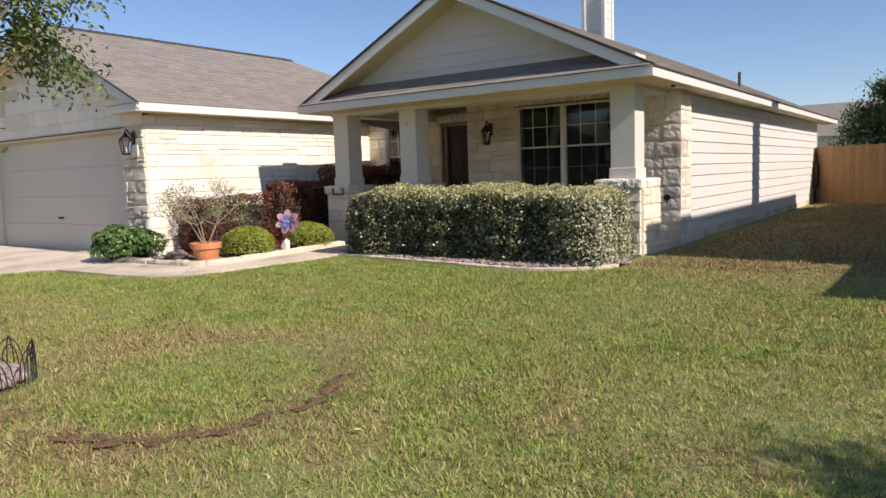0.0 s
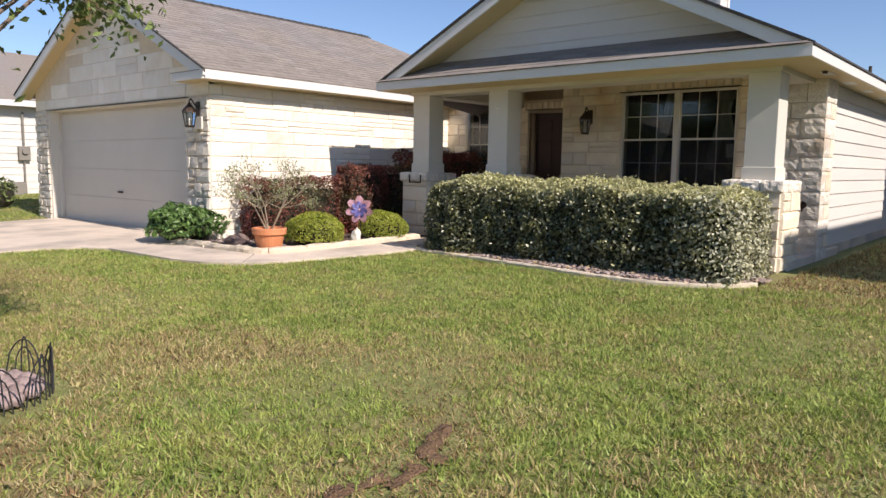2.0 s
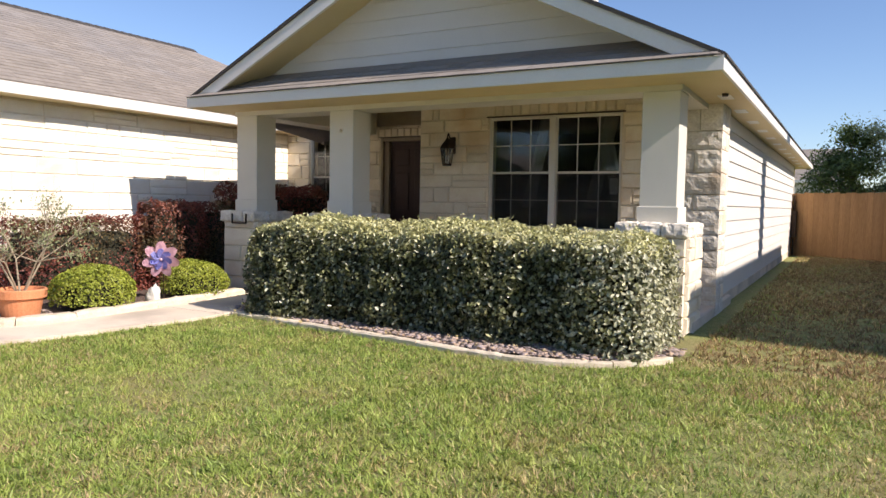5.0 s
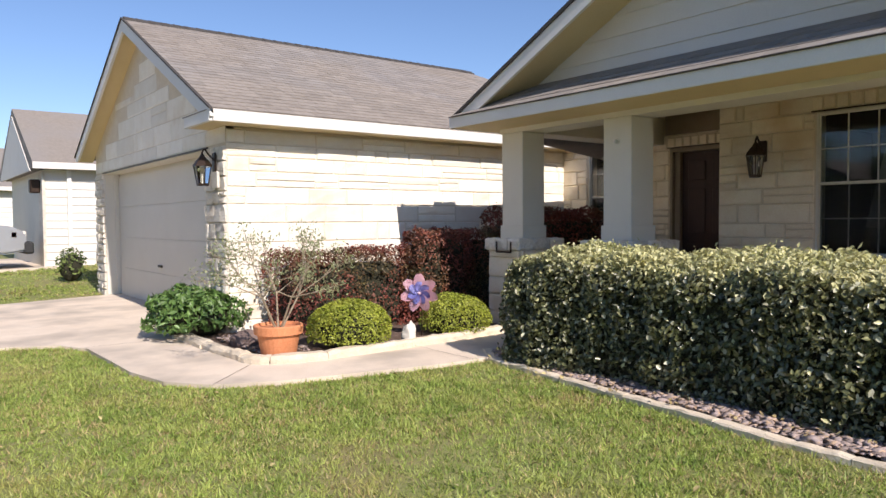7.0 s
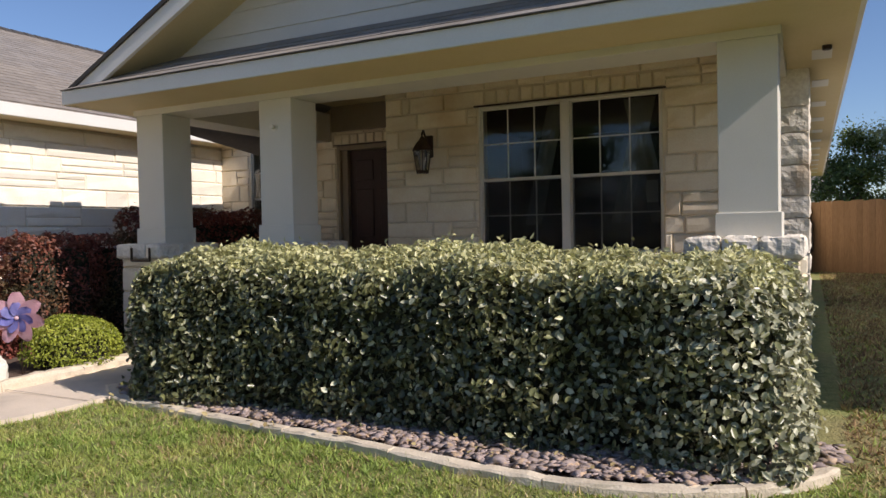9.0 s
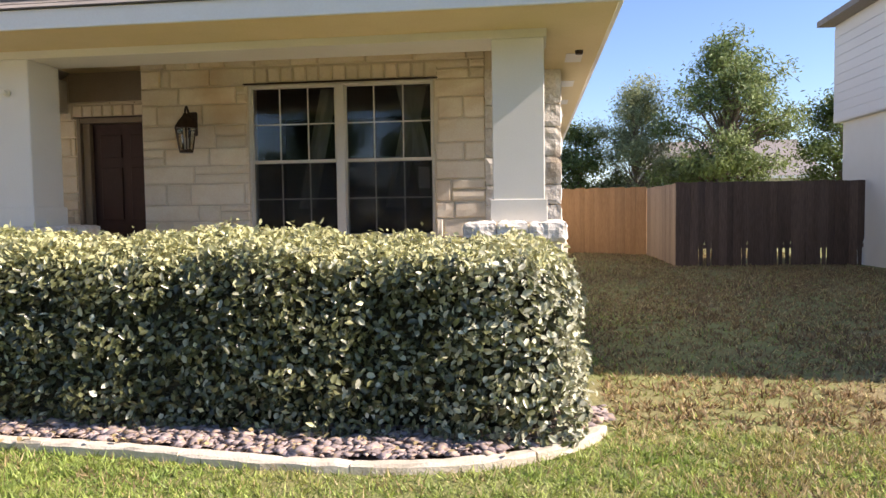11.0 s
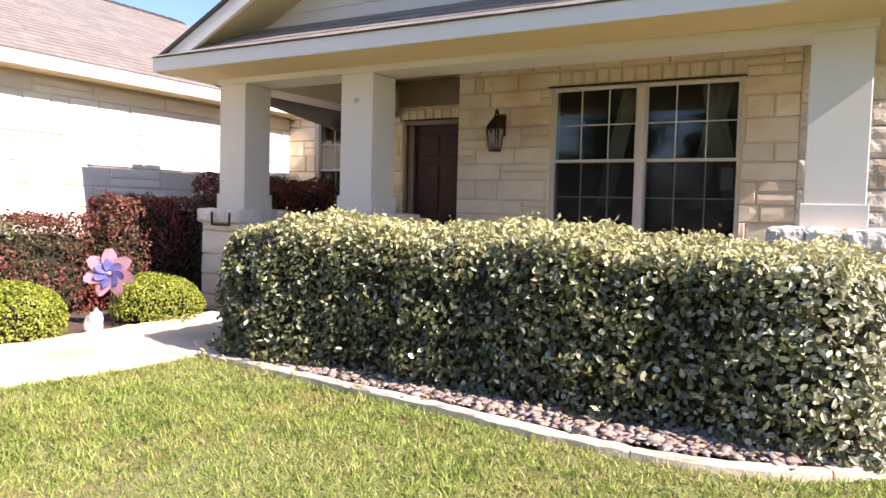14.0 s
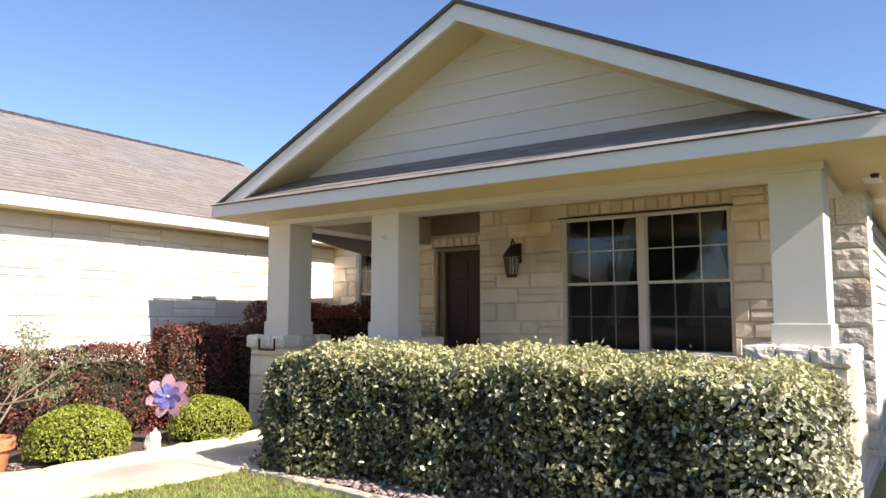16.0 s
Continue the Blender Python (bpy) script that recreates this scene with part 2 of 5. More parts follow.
def slab(corners, thick, bm=None):
    """A flat slab: corners are its top face, thick goes straight down."""
    bm = bm or bm_new()
    top = [bm.verts.new(p) for p in corners]
    low = [bm.verts.new((p[0], p[1], p[2] - thick)) for p in corners]
    n = len(corners)
    bm.faces.new(top)
    bm.faces.new(low[::-1])
    for i in range(n):
        bm.faces.new((top[i], low[i], low[(i + 1) % n], top[(i + 1) % n]))
    bmesh.ops.recalc_face_normals(bm, faces=bm.faces[:])
    return bm


def cyl(bm, p, q, r0, r1=None, n=10, caps=True):
    p, q = Vector(p), Vector(q)
    r1 = r0 if r1 is None else r1
    ax = (q - p).normalized()
    u = ax.orthogonal().normalized()
    v = ax.cross(u)
    ring = [[bm.verts.new(c + (u * math.cos(6.2832 * i / n) + v * math.sin(6.2832 * i / n)) * r) for i in range(n)] for c, r in ((p, r0), (q, r1))]
    for i in range(n):
        bm.faces.new((ring[0][i], ring[0][(i + 1) % n], ring[1][(i + 1) % n], ring[1][i]))
    if caps:
        bm.faces.new(ring[0][::-1])
        bm.faces.new(ring[1])
    return bm


def lathe(profile, n=24, at=(0, 0, 0)):
    bm = bm_new()
    rings = [[bm.verts.new((at[0] + r * math.cos(6.2832 * i / n), at[1] + r * math.sin(6.2832 * i / n), at[2] + z)) for i in range(n)] for r, z in profile]
    for a, b in zip(rings, rings[1:]):
        for i in range(n):
            bm.faces.new((a[i], a[(i + 1) % n], b[(i + 1) % n], b[i]))
    bm.faces.new(rings[0][::-1])
    bm.faces.new(rings[-1])
    return bm


def rock(rng, sx, sy, sz, sub=2, rough=0.18):
    bm = bm_new()
    bmesh.ops.create_icosphere(bm, subdivisions=sub, radius=1.0)
    off = Vector((rng.random() * 50, rng.random() * 50, rng.random() * 50))
    for v in bm.verts:
        k = 1 + rough * noise.noise(v.co * 1.6 + off) * 2
        v.co = Vector((v.co.x * sx * k, v.co.y * sy * k, max(v.co.z, -0.6) * sz * k))
    return bm


def mesh_np(name, verts, faces, material, parent=None, smooth=False):
    """A mesh from arrays: verts N x 3, faces M x 3 or M x 4."""
    me = bpy.data.meshes.new(name)
    k = faces.shape[1]
    me.vertices.add(len(verts))
    me.vertices.foreach_set("co", np.ascontiguousarray(verts, dtype=np.float32).ravel())
    me.loops.add(faces.size)
    me.loops.foreach_set("vertex_index", np.ascontiguousarray(faces, dtype=np.int32).ravel())
    me.polygons.add(len(faces))
    me.polygons.foreach_set("loop_start", np.arange(0, faces.size, k, dtype=np.int32))
    me.update(calc_edges=True)
    me.validate()
    me.materials.append(material)
    ob = new(name, me)
    ob.parent = parent
    return ob


def unit(a):
    return a / np.maximum(np.linalg.norm(a, axis=1, keepdims=True), 1e-9)


def leaf_mesh(name, pts, normals, length, width, rng, material, parent, spread=0.8, droop=0.0, fold=0.25, oval=False):
    """One folded leaf of two triangles at each point, roughly facing along its normal."""
    n = len(pts)
    nrm = unit(normals + spread * rng.normal(size=(n, 3)))
    t = rng.normal(size=(n, 3))
    t[:, 2] += 0.5 - droop
    t = unit(t - nrm * np.sum(t * nrm, axis=1, keepdims=True))
    s = np.cross(nrm, t)
    ln = (length * rng.uniform(0.6, 1.25, n))[:, None]
    wd = (width * rng.uniform(0.7, 1.2, n))[:, None]
    base = pts - t * ln * 0.5
    if oval:
        side = [base + t * ln * a + k * s * wd * 0.5 * b + nrm * wd * fold * b for k, a, b in ((1, 0.28, 0.9), (1, 0.68, 0.85), (-1, 0.68, 0.85), (-1, 0.28, 0.9))]
        v = np.stack([base, side[0], side[1], base + t * ln, side[2], side[3]], axis=1).reshape(-1, 3)
        i = np.arange(n)[:, None] * 6
        f = np.concatenate([i + np.array([q]) for q in ([0, 1, 2], [0, 2, 3], [0, 3, 4], [0, 4, 5])], axis=0)
        return mesh_np(name, v, f, material, parent)
    v = np.stack([base, base + t * ln * 0.45 + s * wd * 0.5 + nrm * wd * fold, base + t * ln, base + t * ln * 0.45 - s * wd * 0.5 + nrm * wd * fold], axis=1).reshape(-1, 3)
    i = np.arange(n)[:, None] * 4
    f = np.concatenate([i + np.array([[0, 1, 2]]), i + np.array([[0, 2, 3]])], axis=0)
    return mesh_np(name, v, f, material, parent)


def lumps(p, k, amp, seed):
    """Smooth uneven offsets for points, made of a few sine waves."""
    r = np.random.RandomState(seed)
    out = np.zeros(len(p))
    for _ in range(7):
        w = r.normal(size=3) * k
        out += np.sin(p @ w + r.uniform(0, 6.28)) / 7 ** 0.5
    return out * amp


def hedge_block(name, label, x0, x1, y0, y1, z0, z1, n, leafmat, length, width, seed, corner=0.18, wob=0.05, depth=0.12, group="", tops=None, fresh=None, pale=None):
    """A clipped hedge: leaves in a shell over a rounded block, with a near-black core for twigs and inner shade."""
    rng = np.random.RandomState(seed)
    cx, cy, cz = (x0 + x1) / 2, (y0 + y1) / 2, (z0 + z1) / 2
    h = thing(name, label, "hedge", group, at=(cx, cy, z0))
    half = np.array([(x1 - x0) / 2, (y1 - y0) / 2, (z1 - z0) / 2])
    area = np.array([half[1] * half[2], half[0] * half[2], half[0] * half[1]])
    side = rng.choice(3, size=n, p=area / area.sum())
    p = rng.uniform(-1, 1, size=(n, 3)) * half
    sign = np.where(rng.random(n) < 0.5, -1, 1)
    sign = np.where((side == 2) & (rng.random(n) < 0.85), 1, sign)
    p[np.arange(n), side] = sign * half[side]
    q = np.clip(p, -(half - np.array([corner, corner, 0.0])), half - corner)
    nrm = unit(p - q + 1e-6)
    surf = q + nrm * corner
    surf = np.where(np.abs(p - q).max(axis=1, keepdims=True) > 0, surf, p)
    off = lumps(surf, 3.2, wob, seed) + lumps(surf, 11.0, wob * 0.75, seed + 1) - rng.random(n) ** 2 * depth + np.where(rng.random(n) < 0.03, rng.random(n) * 0.07, 0)
    pts = surf + nrm * off[:, None]
    pts[:, 2] += half[2]
    pts[:, 2] = np.maximum(pts[:, 2], 0.03)
    if tops:
        pts[:, 2] *= np.interp(pts[:, 0] + cx, tops[0], tops[1])
    new_growth = (nrm[:, 2] + rng.normal(0, 0.16, n) > 0.62) | (rng.random(n) < 0.06) if fresh else np.zeros(n, bool)
    old = ~new_growth
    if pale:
        # More pale leaves towards +x, standing in for sun on that end.
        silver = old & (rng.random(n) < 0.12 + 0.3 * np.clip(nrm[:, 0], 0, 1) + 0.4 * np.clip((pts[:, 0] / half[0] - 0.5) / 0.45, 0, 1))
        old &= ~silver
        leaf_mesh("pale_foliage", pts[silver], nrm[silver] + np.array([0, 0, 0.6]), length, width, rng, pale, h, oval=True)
    leaf_mesh("foliage", pts[old], nrm[old] + np.array([0, 0, 0.6]), length, width, rng, leafmat, h, oval=bool(fresh))
    if fresh:
        leaf_mesh("new_growth", pts[new_growth], nrm[new_growth] * 0.6 + np.array([0, -0.2, 0.3]), length, width * 0.85, rng, fresh, h, spread=0.9, droop=-0.6)
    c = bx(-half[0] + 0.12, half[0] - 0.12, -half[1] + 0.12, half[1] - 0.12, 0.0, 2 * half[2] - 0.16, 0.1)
    part("twig_shade_core", c, CORE, h)
    return h


def shrub_ball(name, label, at, rx, rz, n, leafmat, length, width, seed, depth=0.12, group="", wob=0.05):
    rng = np.random.RandomState(seed)
    s = thing(name, label, "shrub", group, at=at)
    d = unit(rng.normal(size=(n, 3)))
    d[:, 2] = np.where(d[:, 2] < -0.35, -d[:, 2], d[:, 2])
    r = 1 + lumps(d, 4.0, wob, seed) - rng.random(n) ** 2 * depth * 2
    pts = d * np.array([rx, rx, rz]) * r[:, None]
    pts[:, 2] += rz * 0.75
    pts[:, 2] = np.maximum(pts[:, 2], 0.02)
    leaf_mesh("foliage", pts, d + np.array([0, 0, 0.3]), length, width, rng, leafmat, s)
    # Near-black core: the shade inside the shrub is put into its colour.
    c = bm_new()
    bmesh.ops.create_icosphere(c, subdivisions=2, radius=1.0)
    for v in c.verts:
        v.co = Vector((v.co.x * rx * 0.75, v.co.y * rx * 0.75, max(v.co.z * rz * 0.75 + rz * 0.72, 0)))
    part("twig_shade_core", c, CORE, s)
    return s


def branch_tree(name, label, at, height, spread, seed, leaves, leafmat, leaf=(0.07, 0.035), trunk=0.06, clumps=40, clump=0.3, low=0.35, category="tree", bark=None, squash=0.8):
    """A tapered trunk that forks into limbs; leaves gather in clumps about the limb ends."""
    rng = np.random.RandomState(seed)
    tr = thing(name, label, category, at=at)
    bm = bm_new()
    bend = rng.uniform(-0.06, 0.06, 2) * height
    knee = Vector((bend[0], bend[1], height * low))
    top = Vector((bend[0] * 1.5, bend[1] * 1.5, height * 0.8))
    cyl(bm, (0, 0, -0.05), knee, trunk, trunk * 0.75)
    cyl(bm, knee, top, trunk * 0.75, trunk * 0.2)
    ends = []
    for i in range(clumps):
        a, f = rng.uniform(0, 6.28), (i + 0.5) / clumps
        z = height * (low + (1 - low) * f)
        wide = spread * math.sin(math.pi * min(0.98, 0.18 + 0.8 * f)) ** 0.8 * rng.uniform(0.45, 1.1)
        start = knee.lerp(top, max(0.0, min(1.0, (f * 0.9 - 0.08))))
        end = Vector((math.cos(a) * wide + bend[0], math.sin(a) * wide + bend[1], z + rng.uniform(-0.05, 0.1) * height))
        mid = start.lerp(end, 0.5) + Vector((0, 0, 0.06 * height))
        w = trunk * 0.32 * (1.1 - f * 0.6)
        cyl(bm, start, mid, w, w * 0.65, 6, False)
        cyl(bm, mid, end, w * 0.65, w * 0.2, 6, False)
        ends.append(end)
        ends.append(mid.lerp(end, 0.5))
    part("trunk", bm, bark or BARK, tr)
    e = np.array([tuple(v) for v in ends])
    pick = rng.randint(0, len(e), leaves)
    pts = e[pick] + rng.normal(size=(leaves, 3)) * clump * np.array([1, 1, squash]) * rng.uniform(0.4, 1.0, (leaves, 1))
    nrm = unit(pts - np.array([bend[0], bend[1], height * 0.5]))
    leaf_mesh("crown", pts, nrm + np.array([0, 0, 0.5]), leaf[0], leaf[1], rng, leafmat, tr, spread=1.0)
    return tr


# ---- setting: ground, paving, street ----
def sheet(name, xs, ys, zf, material):
    gx, gy = np.meshgrid(xs, ys, indexing="ij")
    z = np.vectorize(zf)(gx, gy)
    v = np.stack([gx, gy, z], axis=-1).reshape(-1, 3)
    nx, ny = len(xs), len(ys)
    i, j = np.meshgrid(np.arange(nx - 1), np.arange(ny - 1), indexing="ij")
    a = (i * ny + j).ravel()
    f = np.stack([a, a + ny, a + ny + 1, a + 1], axis=1)
    return mesh_np(name, v, f, material)


XS = np.concatenate([[-900, -300, -120, -60], np.arange(-40, 21, 1.0), [40, 80, 200, 900]])
YS = np.concatenate([[-900, -300, -120, -60, -40], np.arange(-30, 31, 0.75), [45, 80, 200, 900]])
tagged(sheet("ground", XS, YS, lambda x, y: ground_z(x, y) + (0.012 * math.sin(x * 1.7) * math.sin(y * 1.3) if y > -25 and abs(x) < 30 else 0) - 0.012, LAWN),
       "mown lawn of green and straw-coloured turf", "lawn", kind="structure")


def paving(name, label, pts, lift=0.03, kind="structure", category="pavement", material=None):
    bm = bm_new()
    top = [bm.verts.new((x, y, ground_z(x, y) + lift)) for x, y in pts]
    low = [bm.verts.new((x, y, ground_z(x, y) - 0.1)) for x, y in pts]
    f = bm.faces.new(top)
    n = len(pts)
    for i in range(n):
        bm.faces.new((top[i], low[i], low[(i + 1) % n], top[(i + 1) % n]))
    bmesh.ops.triangulate(bm, faces=[f])
    bmesh.ops.recalc_face_normals(bm, faces=bm.faces[:])
    return tagged(part(name, bm, material or CONCRETE), label, category, kind=kind)


WALK_EDGE = [(-4.75, -1.55), (-4.85, -2.1), (-5.12, -2.9), (-5.32, -3.5), (-5.62, -4.0), (-6.05, -4.28), (-6.7, -4.40), (-7.6, -4.42), (-8.4, -4.45), (-8.85, -4.65), (-9.2, -5.1), (-9.35, -5.8)]
paving("pavement", "pale concrete walk curving from the driveway to the porch",
       [(-5.0, 0.2), (-5.0, -1.3)] + WALK_EDGE[:-3] + [(-9.0, -2.9), (-8.2, -2.9), (-8.2, -3.38), (-6.3, -3.32), (-5.86, -2.8), (-5.84, 0.2)])
paving("driveway", "broad pale concrete driveway before the garage", WALK_EDGE[-4:] + [(-9.4, -8.0), (-9.4, -19.0), (-14.3, -19.0), (-14.35, -2.6), (-8.4, -2.6)], 0.026, category="driveway")
paving("road", "grey asphalt street at the foot of the lawn", [(-120, -20.5), (120, -20.5), (120, -28.5), (-120, -28.5)], 0.02, category="road", material=ASPHALT)
paving("drive_next_door", "pale concrete driveway of the next house", [(-19.6, -2.9), (-19.6, -19), (-25.6, -19), (-25.6, -2.9)], 0.026, category="driveway")
bm = bm_new()
for x0, y0, x1, y1 in ((-5.6, -4.0, -6.25, -3.34), (-4.8, -1.75, -5.86, -1.75), (-8.45, -4.46, -8.25, -3.4)):
    d = Vector((x1 - x0, y1 - y0, 0)).normalized()
    s = Vector((-d.y, d.x, 0)) * 0.0035
    for k in range(6):
        a, b = k / 6, (k + 1) / 6
        p, q = Vector((x0 + (x1 - x0) * a, y0 + (y1 - y0) * a, 0)), Vector((x0 + (x1 - x0) * b, y0 + (y1 - y0) * b, 0))
        p.z, q.z = ground_z(p.x, p.y) + 0.0335, ground_z(q.x, q.y) + 0.0335
        bm.faces.new([bm.verts.new(v) for v in (p - s, q - s, q + s, p + s)])
tagged(part("trim", bm, SOIL), "dark sawn joints across the concrete walk", "joint", kind="structure")

# ---- the house ----
EAVE_Z, SLOPE = 2.66, 0.485
HX0, HX1 = -6.73, 0.17
RIDGE_X = (HX0 + HX1) / 2
RIDGE_Z = EAVE_Z + SLOPE * (HX1 - RIDGE_X)
HY0, HY1 = -0.52, 17.2
GX0, GX1, GY0 = -15.4, -7.74, -3.2
GSLOPE = 0.49
GRX = (GX0 + GX1) / 2
GRZ = 2.68 + GSLOPE * (GX1 - GRX)
GWX, GWY = -8.1, -2.9
GLX = -15.1
BACK_Y = 3.05
WIN_Y = 1.70

house = thing("house", "single-storey cream house of limestone and painted siding with porch and garage", "house")
stones_rng = random.Random(5)


def rect_minus(r, h):
    (a, b, c, d), (e, f, g, i) = r, h
    if e >= b or f <= a or g >= d or i <= c:
        return [r]
    out = []
    if e > a:
        out.append((a, e, c, d))
    if f < b:
        out.append((f, b, c, d))
    m0, m1 = max(a, e), min(b, f)
    if g > c:
        out.append((m0, m1, c, g))
    if i < d:
        out.append((m0, m1, i, d))
    return out


def stone_mesh(w, h, depth, rough, rng):
    """A block with a 3 by 3 worked face, uneven by rough metres; its back lies at depth 0."""
    bm = bm_new()
    ch = min(0.012, w * 0.2, h * 0.2)
    us, vs = (-w / 2 + ch, rng.uniform(-0.15, 0.15) * w, w / 2 - ch), (-h / 2 + ch, rng.uniform(-0.15, 0.15) * h, h / 2 - ch)
    face = [[bm.verts.new((us[i], -depth + (rng.uniform(-rough, rough) if (i, j) != (1, 1) else -rough * rng.uniform(0.2, 1.2)), vs[j])) for j in range(3)] for i in range(3)]
    rim = [face[0][0], face[1][0], face[2][0], face[2][1], face[2][2], face[1][2], face[0][2], face[0][1]]
    edge = []
    for v in rim:
        x = v.co.x + math.copysign(ch, v.co.x) if abs(abs(v.co.x) - (w / 2 - ch)) < 1e-6 else v.co.x
        z = v.co.z + math.copysign(ch, v.co.z) if abs(abs(v.co.z) - (h / 2 - ch)) < 1e-6 else v.co.z
        edge.append(bm.verts.new((x, 0, z)))
    for i in range(2):
        for j in range(2):
            bm.faces.new((face[i][j], face[i + 1][j], face[i + 1][j + 1], face[i][j + 1]))
    for k in range(8):
        bm.faces.new((rim[k], edge[k], edge[(k + 1) % 8], rim[(k + 1) % 8]))
    bmesh.ops.recalc_face_normals(bm, faces=bm.faces[:])
    return bm


def rock_block(x0, x1, y0, y1, z0, z1, rng, amp=0.02, step=0.05):
    """A quarried block with a hacked, bulging face; edges drawn in a little."""
    lo, hi = (x0, y0, z0), (x1, y1, z1)
    n = [max(2, min(11, int(round((b - a) / step)))) for a, b in zip(lo, hi)]
    off = Vector((rng.uniform(0, 50), rng.uniform(0, 50), rng.uniform(0, 50)))
    bm = bm_new()
    made = {}

    def vert(i, j, k):
        if (i, j, k) not in made:
            key, q, out = (i, j, k), [0, 0, 0], [0, 0, 0]
            for d in range(3):
                q[d] = lo[d] + (hi[d] - lo[d]) * key[d] / n[d]
                out[d] = -1 if key[d] == 0 else (1 if key[d] == n[d] else 0)
            edge = sum(abs(o) for o in out) > 1
            p = Vector(q)
            f = 0.35 + 0.9 * noise.noise(p * 9 + off) + 0.6 * noise.noise(p * 24 + off)
            push = -0.002 - 0.006 * abs(f) if edge else amp * max(f, -0.5)
            made[key] = bm.verts.new(p + Vector(out) * push + noise.noise_vector(p * 30 + off) * amp * 0.12)
        return made[(i, j, k)]
    for d in range(3):
        u, w = (d + 1) % 3, (d + 2) % 3
        for end in (0, n[d]):
            for a in range(n[u]):
                for b in range(n[w]):
                    q = []
                    for da, db in ((0, 0), (1, 0), (1, 1), (0, 1)):
                        key = [0, 0, 0]
                        key[d], key[u], key[w] = end, a + da, b + db
                        q.append(vert(*key))
                    bm.faces.new(q if end else q[::-1])
    return bm


def stone_wall(wall, origin, turn, width, z0, z1, holes=(), seed=1, rough=0.006, depth=0.03, material=None, course=0.2, lengths=(0.22, 0.62), split=0.3, fits=None):
    """Lays coursed blocks over a wall face. turn: degrees of the face about z (0 looks towards -y); u runs to the right."""
    rng = random.Random(seed)
    m = pose(*origin, 0, 0, turn)
    cells, z = [], z0
    while z < z1 - 0.02:
        h = min(course * rng.uniform(0.75, 1.25), z1 - z)
        if z1 - (z + h) < 0.09:
            h = z1 - z
        u = -rng.uniform(0, 0.2)
        while u < width:
            w = rng.uniform(*lengths)
            if width - (u + w) < 0.12:
                w = width - u
            a, b = max(0, u), min(width, u + w)
            if rng.random() < split and h > 0.15:
                k = rng.uniform(0.4, 0.6)
                cells += [(a, b, z, z + h * k), (a, b, z + h * k, z + h)]
            elif rng.random() < 0.12 and b - a > 0.3:
                k = rng.uniform(0.3, 0.7)
                cells += [(a, a + (b - a) * k, z, z + h), (a + (b - a) * k, b, z, z + h)]
            else:
                cells.append((a, b, z, z + h))
            u += w
        z += h
    for hole in holes:
        cells = [r for c in cells for r in rect_minus(c, hole)]
    j = 0.004
    for a, b, c, d in cells:
        if b - a < 0.035 or d - c < 0.03 or (fits and not (fits(a, d) and fits(b, d))):
            continue
        bm = stone_mesh(b - a - 2 * j, d - c - 2 * j, depth * rng.uniform(0.85, 1.15), rough, rng)
        bm.transform(m @ Matrix.Translation(((a + b) / 2, 0, (c + d) / 2)))
        part("stone", bm, material or STONE, wall)


def wall_part(name, bm, label):
    """A wall; every stretch beside or over an opening becomes a section of its own under the first."""
    left, runs = set(bm.verts), []
    while left:
        stack = [left.pop()]
        run = list(stack)
        while stack:
            for e in stack.pop().link_edges:
                for v in e.verts:
                    if v in left:
                        left.discard(v)
                        stack.append(v)
                        run.append(v)
        runs.append([v.co.copy() for v in run])
    runs.sort(key=lambda r: (min(c.x for c in r), min(c.y for c in r), min(c.z for c in r)))
    first = None
    for r in runs:
        b = bx(min(c.x for c in r), max(c.x for c in r), min(c.y for c in r), max(c.y for c in r), min(c.z for c in r), max(c.z for c in r))
        ob = part(name if first is None else "wall_section", b, MORTAR, first or house, label if first is None else "")
        first = first or ob
    return first


